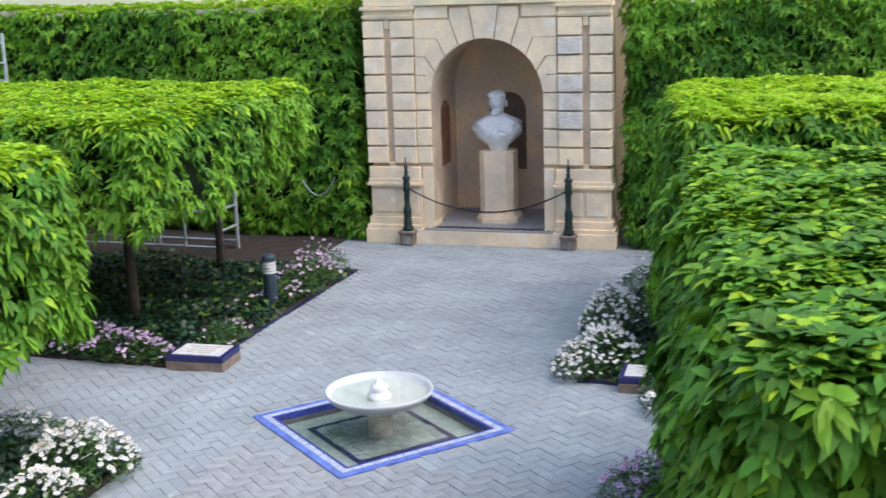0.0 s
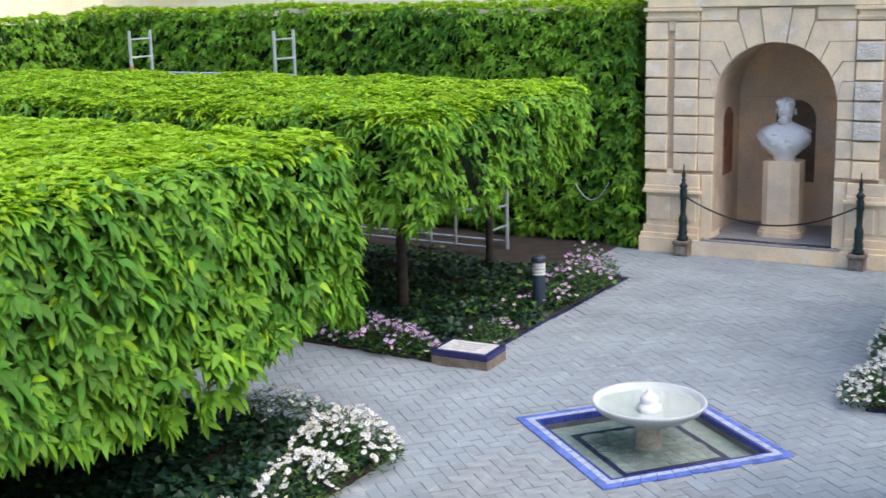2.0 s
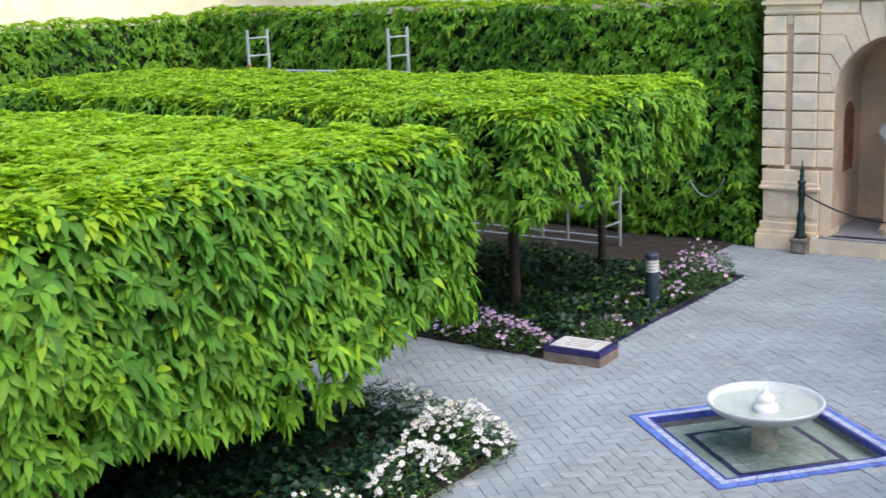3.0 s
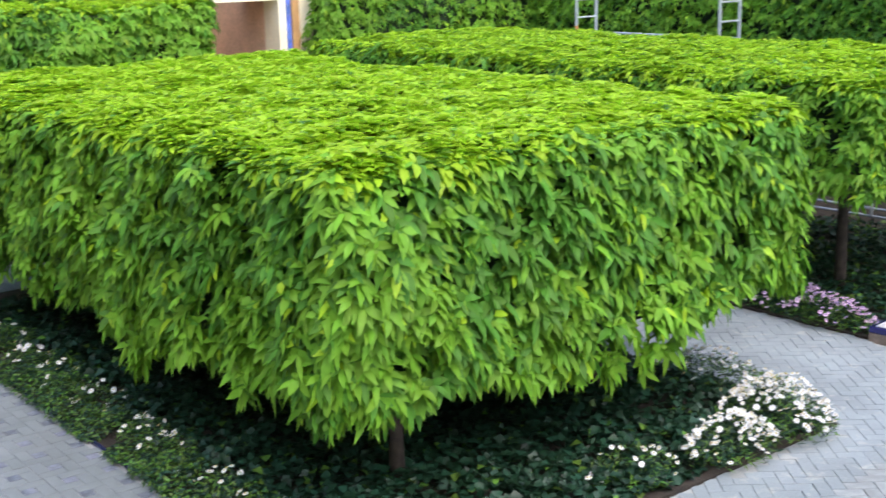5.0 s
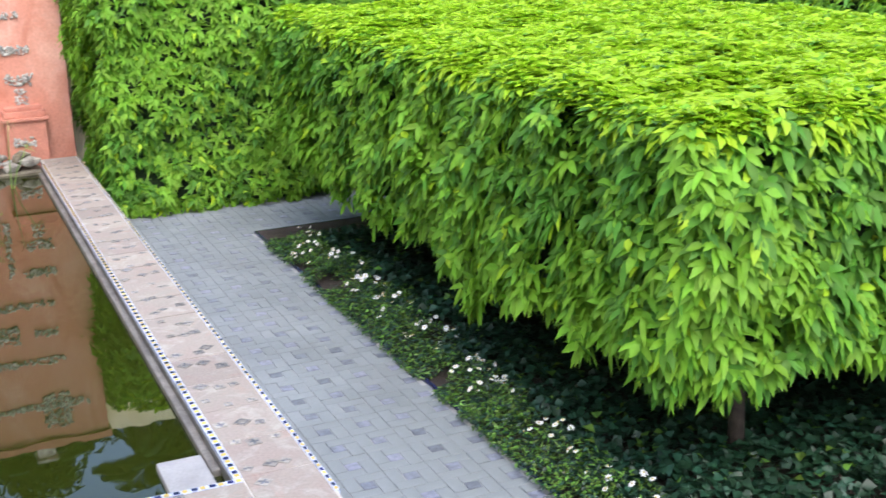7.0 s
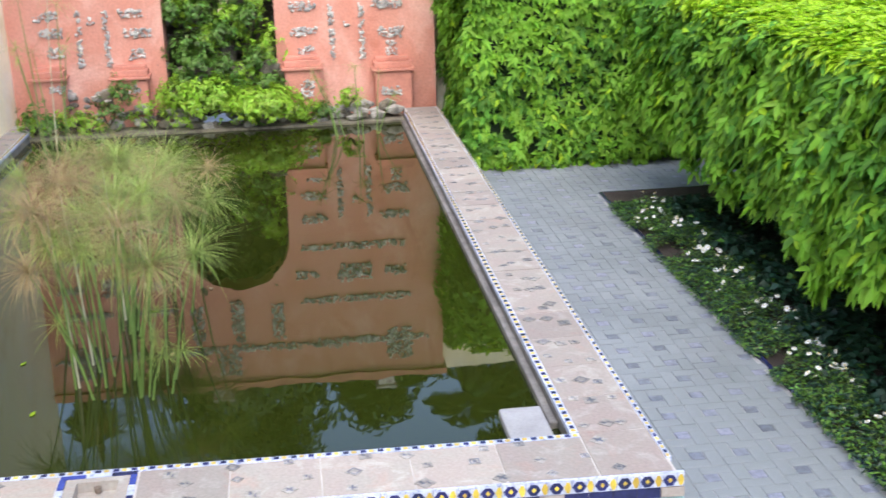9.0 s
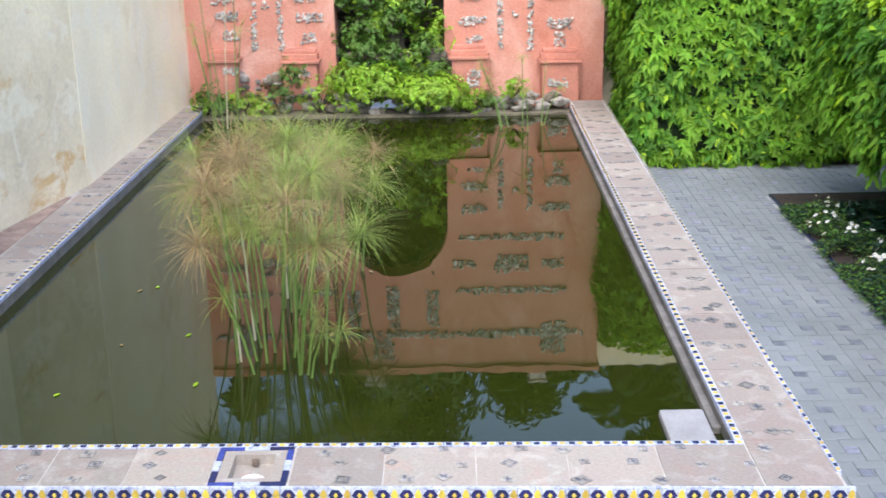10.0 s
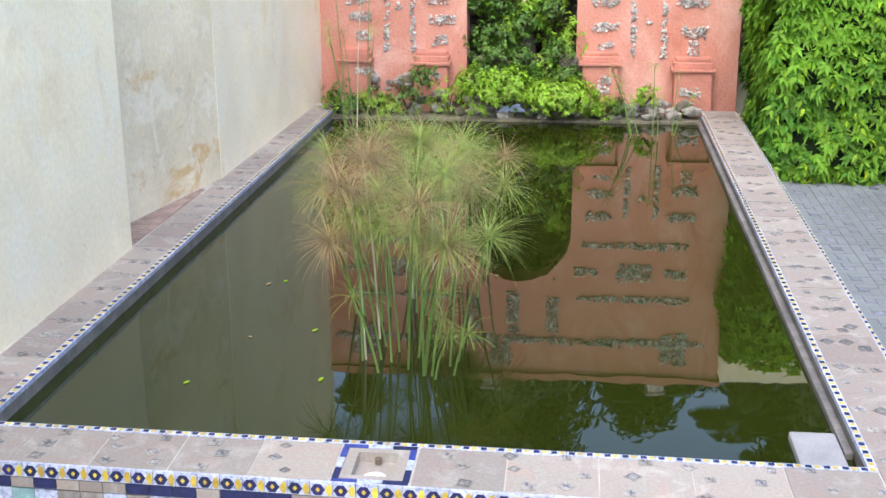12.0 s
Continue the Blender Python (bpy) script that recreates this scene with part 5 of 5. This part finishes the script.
cover("dark green leafy ground cover beside the paved court", ground_cover("ground_cover", None, (-1.22, 1.0, 11.0, 14.7), 700, 0.07, 0.06, [LEAF_DARK, LEAF_HERB], 304, 0.22, 0.15))


def daisies(label, c, size, n_leaf, n_flower, petal, seed, d=0.054):
    rs = np.random.RandomState(seed)
    t = thing("daisy_clump", label, "flowers", c, group="daisies")
    n = n_leaf
    a, q = rs.uniform(0, 6.28, n), np.sqrt(rs.rand(n))
    dome = np.stack([np.cos(a) * q * size[0], np.sin(a) * q * size[1], size[2] * (1 - 0.7 * q * q) * rs.uniform(0.3, 1, n)], 1)
    th = rs.uniform(0, 6.28, n)
    D = unit(np.stack([np.cos(th), np.sin(th), rs.uniform(0.0, 1.2, n)], 1))
    part("foliage", leaves("foliage", dome, D, unit(rs.normal(0, 0.4, (n, 3)) + [0, 0, 1]), rs.uniform(0.04, 0.08, n), np.full(n, 0.014), [LEAF_HERB, LEAF_DARK], (rs.rand(n) < 0.5).astype(int), False), None, t)
    m = n_flower
    a, q = rs.uniform(0, 6.28, m), np.sqrt(rs.rand(m))
    k = waves(np.stack([np.cos(a) * q * 3, np.sin(a) * q * 3, a * 0], 1), 1.5, seed) > -0.7
    P = np.stack([np.cos(a) * q * size[0] * 1.05, np.sin(a) * q * size[1] * 1.05, size[2] * (1 - 0.7 * q * q) * rs.uniform(0.85, 1.15, m) + 0.02], 1)[k]
    tagged(part("blossoms", blossoms("blossoms", P, d, petal, seed), None, t, "many small open daisies"), kind="stuff")
    eye = bmesh.new()
    for p in P:
        bmesh.ops.create_cone(eye, cap_ends=True, segments=5, radius1=d * 0.13, radius2=d * 0.05, depth=0.01, matrix=Matrix.Translation(p + [0, 0, 0.006]))
    tagged(part("pollen", eye, YELLOW_TILE if petal is PETAL_W else COBALT, t), kind="stuff")


W_, P_ = "clump of white daisies spilling over the bed edge", "clump of pale pink daisies along the bed edge"
daisies(W_, (-4.45, 7.85, 0), (0.42, 0.42, 0.42), 1500, 255, PETAL_W, 401)
daisies(W_, (-4.38, 7.2, 0), (0.30, 0.42, 0.30), 900, 165, PETAL_W, 402)
daisies(W_, (-5.35, 8.3, 0), (0.7, 0.25, 0.30), 1200, 105, PETAL_W, 403)
daisies(W_, (-4.6, 6.35, 0), (0.3, 0.45, 0.2), 700, 27, PETAL_W, 404)
daisies(W_, (-1.15, 11.4, 0), (0.34, 0.55, 0.36), 1300, 195, PETAL_W, 405)
daisies(W_, (-1.3, 12.6, 0), (0.32, 0.7, 0.36), 1300, 150, PETAL_W, 406)
daisies(W_, (-1.2, 13.9, 0), (0.34, 0.6, 0.36), 1100, 45, PETAL_W, 407)
daisies(W_, (-0.35, 10.5, 0), (0.30, 0.45, 0.30), 900, 90, PETAL_W, 408)
daisies(P_, (-0.3, 8.55, 0), (0.30, 0.45, 0.28), 900, 90, PETAL_P, 409)
daisies(P_, (-6.15, 10.60, 0), (0.85, 0.30, 0.28), 1500, 190, PETAL_P, 410)
daisies(P_, (-5.75, 10.48, 0), (0.5, 0.22, 0.28), 700, 110, PETAL_P, 460)
daisies(P_, (-5.05, 11.15, 0), (0.22, 0.42, 0.26), 700, 24, PETAL_P, 411)
daisies(P_, (-5.15, 13.3, 0), (0.30, 0.85, 0.40), 1700, 130, PETAL_P, 412)
daisies(P_, (-5.35, 14.2, 0), (0.35, 0.4, 0.42), 900, 45, PETAL_P, 413)
daisies(P_, (-5.35, 12.2, 0), (0.2, 0.45, 0.22), 600, 18, PETAL_P, 414)
daisies(W_, (-1.42, 13.0, 0), (0.22, 0.5, 0.34), 700, 90, PETAL_W, 451)
daisies(W_, (-1.38, 11.2, 0), (0.2, 0.42, 0.26), 600, 90, PETAL_W, 452)
daisies(W_, (-0.2, 10.62, 0), (0.36, 0.3, 0.3), 600, 60, PETAL_W, 453)
daisies(W_, (-0.1, 11.2, 0), (0.5, 0.3, 0.3), 700, 40, PETAL_W, 454)
rsd = np.random.RandomState(77)
for k in range(9):
    daisies("sparse white daisies among low herbs", (-11.9 + k * 0.72 + rsd.uniform(-0.2, 0.2), 4.0 + rsd.uniform(-0.05, 0.2), 0), (0.38, 0.2, 0.24), 200, 18, PETAL_W, 420 + k, 0.055)
daisies("sparse white daisies among low herbs", (-5.35, 4.15, 0), (0.35, 0.2, 0.2), 300, 14, PETAL_W, 440, 0.06)


# ---- small things of the court ----
def plaque(at, turn, w, d, mirror=1):
    p = thing("tile_plaque", "low brick plinth with a blue bordered white tile panel", "plaque", at, turn, "bed corner plaques")
    part("plinth", boxes((-w / 2, w / 2, -d / 2, d / 2, -0.012, 0.085), bevel=0.006), BROWNSTONE, p, "worn brick plinth")
    part("tile_border", boxes((-w / 2, w / 2, -d / 2, d / 2, 0.086, 0.145), bevel=0.01), NAVY, p, "cobalt blue glazed border")
    part("tile_panel", boxes((-w / 2 + 0.05, w / 2 - 0.05, -d / 2 + 0.045, d / 2 - 0.045, 0.14, 0.152)), WHITE_TILE, p, "white glazed panel")
    for k in range(4):
        l = 0.3 - 0.05 * (k % 2)
        part("faded_line", boxes((-l / 2, l / 2, 0.08 - k * 0.06, 0.095 - k * 0.06, 0.15, 0.1545)), INK, p, "faded lettering line")


plaque((-4.95, 10.56, 0), 4, 0.60, 0.42)
plaque((-0.62, 10.92, 0), 4, 0.56, 0.40)

hc = bmesh.new()
for k in range(22):
    q = [Vector((-6.36 + 0.5 * u, 15.93, 0.86 + 0.06 * u - 0.95 * u * (1 - u))) for u in (k / 22, (k + 0.8) / 22)]
    tube(hc, q, 0.009, 5)
tagged(obj("hanging_chain", hc, STEEL), "pale chain looped over the hedge leaves beside the portal", "chain")

lamp = thing("bollard_lamp", "short dark grey bollard lamp with a louvred head", "bollard lamp", (-5.18, 12.5, 0))
part("post", lathe([(0.075, 0.0), (0.075, 0.42), (0.07, 0.43)], 20), LAMP_GREY, lamp, smooth=False)
for k in range(4):
    part("louvre", lathe([(0.045, 0.435 + k * 0.035), (0.078, 0.435 + k * 0.035), (0.07, 0.455 + k * 0.035), (0.045, 0.46 + k * 0.035)], 20), LAMP_LENS, lamp, "pale louvre ring")
part("cap", lathe([(0.06, 0.57), (0.08, 0.575), (0.08, 0.62), (0.06, 0.64), (0, 0.645)], 20), LAMP_GREY, lamp)
part("lens", lathe([(0.045, 0.42), (0.045, 0.58)], 16), LAMP_LENS, lamp)


def scaffold():
    s = thing("scaffold", "galvanised steel scaffold tower standing behind the trees", "scaffold")
    y0, y1 = 14.75, 15.2
    for x in (-13.5, -10.6, -7.05):
        for y in (y0, y1):
            top = 3.0 if x < -8 else 1.3
            part("upright", tube(bmesh.new(), [(x, y, 0.0), (x, y, top)], 0.026, 8), STEEL, s)
            if x == -13.5 and y == y0:
                part("painted_sleeve", tube(bmesh.new(), [(x, y, 2.3), (x, y, 2.46)], 0.029, 8), RUST, s, "orange painted sleeve")
        for z in np.arange(0.35, (3.0 if x < -8 else 1.25), 0.28):
            part("rung", tube(bmesh.new(), [(x, y0, z), (x, y1, z)], 0.016, 6), STEEL, s)
    for x0, x1, z in ((-13.5, -10.6, 2.33), (-10.6, -7.05, 0.6), (-13.5, -7.05, 0.12)):
        for y in (y0, y1):
            part("rail", tube(bmesh.new(), [(x0, y, z), (x1, y, z)], 0.02, 6), STEEL, s)
    for z in (0.62, 0.95, 1.24):
        part("rung", tube(bmesh.new(), [(-8.0, y0, z), (-7.05, y0, z)], 0.016, 6), STEEL, s)
    for x in (-8.0, -7.6):
        part("upright", tube(bmesh.new(), [(x, y0, 0.1), (x, y0, 1.24)], 0.02, 6), STEEL, s)
    part("deck", boxes((-13.65, -10.8, y0 + 0.05, y1 - 0.05, 2.28, 2.32)), STEEL, s, "metal deck board")


scaffold()


# ---- trees beyond the grotto ----
def far_tree(x, y, h, r, seed, deep=0.28, n=1500):
    rs = np.random.RandomState(seed)
    t = thing("garden_tree", "dark leafy tree rising behind the grotto wall", "tree", (x, y, 0), group="trees behind")
    part("trunk", tube(bmesh.new(), [(0, 0, -0.02), (0.1, 0, h * 0.4), (0, 0.1, h * 0.8)], [0.2, 0.15, 0.06], 8), BARK, t)
    for q in range(5):
        a = q * 1.26
        part("limb", tube(bmesh.new(), [(0.05, 0, h * 0.45), (r * 0.35 * math.cos(a), r * 0.35 * math.sin(a), h * 0.6), (r * 0.7 * math.cos(a), r * 0.7 * math.sin(a), h * 0.75)], [0.09, 0.06, 0.02], 6), BARK, t)
    cl = unit(rs.normal(size=(26, 3))) * rs.uniform(0.3, 1, (26, 1)) * [r, r, h * deep] + [0, 0, h * 0.72]
    p = cl[rs.randint(26, size=n)] + rs.normal(0, r * 0.17, (n, 3))
    P, D, N, L, W = shoots(p, unit(p - [0, 0, h * 0.6]), 5, 0.28, 0.12, rs)
    part("crown", leaves("crown", P, D, N, L, W, [LEAF_TREE], None, False), None, t)


for k, (x, y, h, r) in enumerate(((-21.0, -0.7, 9.6, 1.55), (-22.0, 2.1, 8.3, 1.3), (-21.6, 5.3, 9.6, 1.5), (-23, 8.5, 9, 2.2))):
    far_tree(x, y, h, r, 500 + k)
far_tree(-21.0, -3.75, 9.8, 0.34, 520, 0.045, 130)


def palm(x, y, h, reach, seed):
    """A palm: ringed trunk and arching fronds, each a rib with two rows of leaflets."""
    rs = np.random.RandomState(seed)
    t = thing("palm_tree", "tall green palm tree rising behind the grotto wall", "palm", (x, y, 0), group="trees behind")
    part("trunk", lathe([(0.16 + 0.02 * (k % 2), h * k / 24) for k in range(25)], 10), BARK, t)
    for k in range(30):
        a, e = k * 2.4, rs.uniform(-0.25, 1.25)
        u = np.linspace(0, 1, 26)[:, None]
        out = np.array([math.cos(a), math.sin(a), 0])
        run = reach * rs.uniform(0.75, 1.1)
        rib = np.array([0, 0, h]) + out * run * math.cos(e) * u + np.array([0, 0, 1.0]) * run * (math.sin(e) * u - 0.55 * u * u)
        d = unit(np.gradient(rib, axis=0))
        side = unit(np.cross(d, [[0, 0, 1.0]]))
        P = np.concatenate([rib[3:], rib[3:]])
        D = unit(np.concatenate([d[3:] * 0.7 + side[3:], d[3:] * 0.7 - side[3:]]) + [0, 0, -0.15])
        n = len(P)
        part("frond", leaves("frond", P, D, np.tile([0, 0, 1.0], (n, 1)), 0.36 * np.tile(np.sin(0.25 + 2.7 * u[3:, 0]), 2) + 0.08, np.full(n, 0.055), [LEAF_TREE], None, False), None, t)


palm(-21.3, 1.55, 6.55, 1.5, 611)
palm(-21.0, 3.5, 6.9, 1.5, 612)


# ---- paving, last ----
def in_bed(x, y, m=0.0):
    if any(b[0] - m < x < b[1] + m and b[2] - m < y < b[3] + m for b in (B1, B2, B3, B4, B5)):
        return True
    u, v = x - FC[0], y - FC[1]
    a = radians(-FR)
    p, q = u * math.cos(a) - v * math.sin(a), u * math.sin(a) + v * math.cos(a)
    return abs(p) + abs(q) < FH + 0.03 + m


def slab_mesh(name, w, d, mat):
    bm = bmesh.new()
    box(bm, -w / 2, w / 2, -d / 2, d / 2, -0.03, 0)
    top = [e for e in bm.edges if all(v.co.z > -0.001 for v in e.verts)]
    bmesh.ops.bevel(bm, geom=top, offset=0.003, segments=1, affect="EDGES")
    me = bpy.data.meshes.new(name)
    bm.to_mesh(me)
    bm.free()
    me.materials.append(mat)
    return me


paving = thing("pavement", "pale worn herringbone paving of the garden court", "pavement", kind="structure")
CELL, PT = 0.105, radians(51)
rp = np.random.RandomState(15)
single, rest = [], []
co, so = math.cos(PT), math.sin(PT)
for i in range(-150, 150):
    for j in range(-150, 150):
        k = (i - j) % 4
        if k not in (0, 3):
            continue
        u, v = ((i + 1) * CELL, (j + 0.5) * CELL) if k == 0 else ((i + 0.5) * CELL, (j + 1) * CELL)
        x, y = -3 + u * co - v * so, 11 + u * so + v * co
        if not (-8.5 < x < 0.6 and 5.2 < y < 16.05) or in_bed(x, y, 0.02):
            continue
        row = (x, y, rp.uniform(-0.003, 0.002), 51 + (0 if k == 0 else 90) + rp.normal(0, 0.7), rp.normal(0, 0.35), rp.normal(0, 0.35))
        (single if 7.2 < y < 8.75 and -3.6 < x < -0.8 and len(single) < 300 else rest).append(row)
pm = slab_mesh("paver", CELL * 2 - 0.004, CELL - 0.004, PAVER_OBJ)
for x, y, z, a, b, c in single:
    o = part("paver", pm, None, paving)
    o.matrix_local = pose(x, y, z, b, c, a)


def joined(name, rows, mesh, mat, parent, label):
    """Copies of one small mesh laid out as a single part."""
    base = np.array([v.co[:] for v in mesh.vertices])
    fs = [tuple(p.vertices) for p in mesh.polygons]
    vs, out = [], []
    for x, y, z, a, b, c in rows:
        m = np.array(pose(x, y, z, b, c, a))
        o = len(vs) * len(base)
        vs.append(base @ m[:3, :3].T + m[:3, 3])
        out += [tuple(q + o for q in f) for f in fs]
    ob = part(name, quads(name, np.concatenate(vs).tolist(), out, mat), None, parent, label)
    return tagged(ob, kind="stuff")


joined("paver_field", rest, pm, PAVER, paving, "pale herringbone pavers")
# pool path: bricks round small blue tiles
path = thing("pool_path", "grey brick path with small blue inset tiles beside the pool", "path", kind="structure")
M_, A_, B_ = 0.30, 0.20, 0.10
pb = slab_mesh("path_brick", A_ - 0.005, B_ - 0.005, PATH_BRICK)
pt = slab_mesh("path_inset", B_ - 0.008, B_ - 0.008, INSET)
singles, rows, insets = [], [], []
for i in range(0, 36):
    for j in range(0, 40):
        x, y = -14.3 + i * M_, 2.36 + j * M_
        if x > -3.6 or y > 12 or (y > 3.75 and x > -12.6):
            continue
        for dx, dy, a in ((A_ / 2, B_ / 2, 0), (A_ + B_ / 2, A_ / 2, 90), (B_ + A_ / 2, A_ + B_ / 2, 0), (B_ / 2, B_ + A_ / 2, 90)):
            if in_bed(x + dx, y + dy, 0.03) or y + dy < 2.38:
                continue
            row = (x + dx, y + dy, rp.uniform(-0.003, 0.001), a + rp.normal(0, 0.6), rp.normal(0, 0.4), rp.normal(0, 0.4))
            (singles if -7.6 < x < -5.0 and len(singles) < 150 else rows).append(row)
        if not in_bed(x + 0.15, y + 0.15, 0.03):
            insets.append((x + 0.15, y + 0.15, 0.0, rp.normal(0, 2), 0, 0))
for x, y, z, a, b, c in singles:
    part("path_brick", pb, None, path).matrix_local = pose(x, y, z, b, c, a)
joined("brick_field", rows, pb, PATH_BRICK, path, "grey path bricks")
joined("inset_field", insets, pt, INSET, path, "small blue inset tiles")
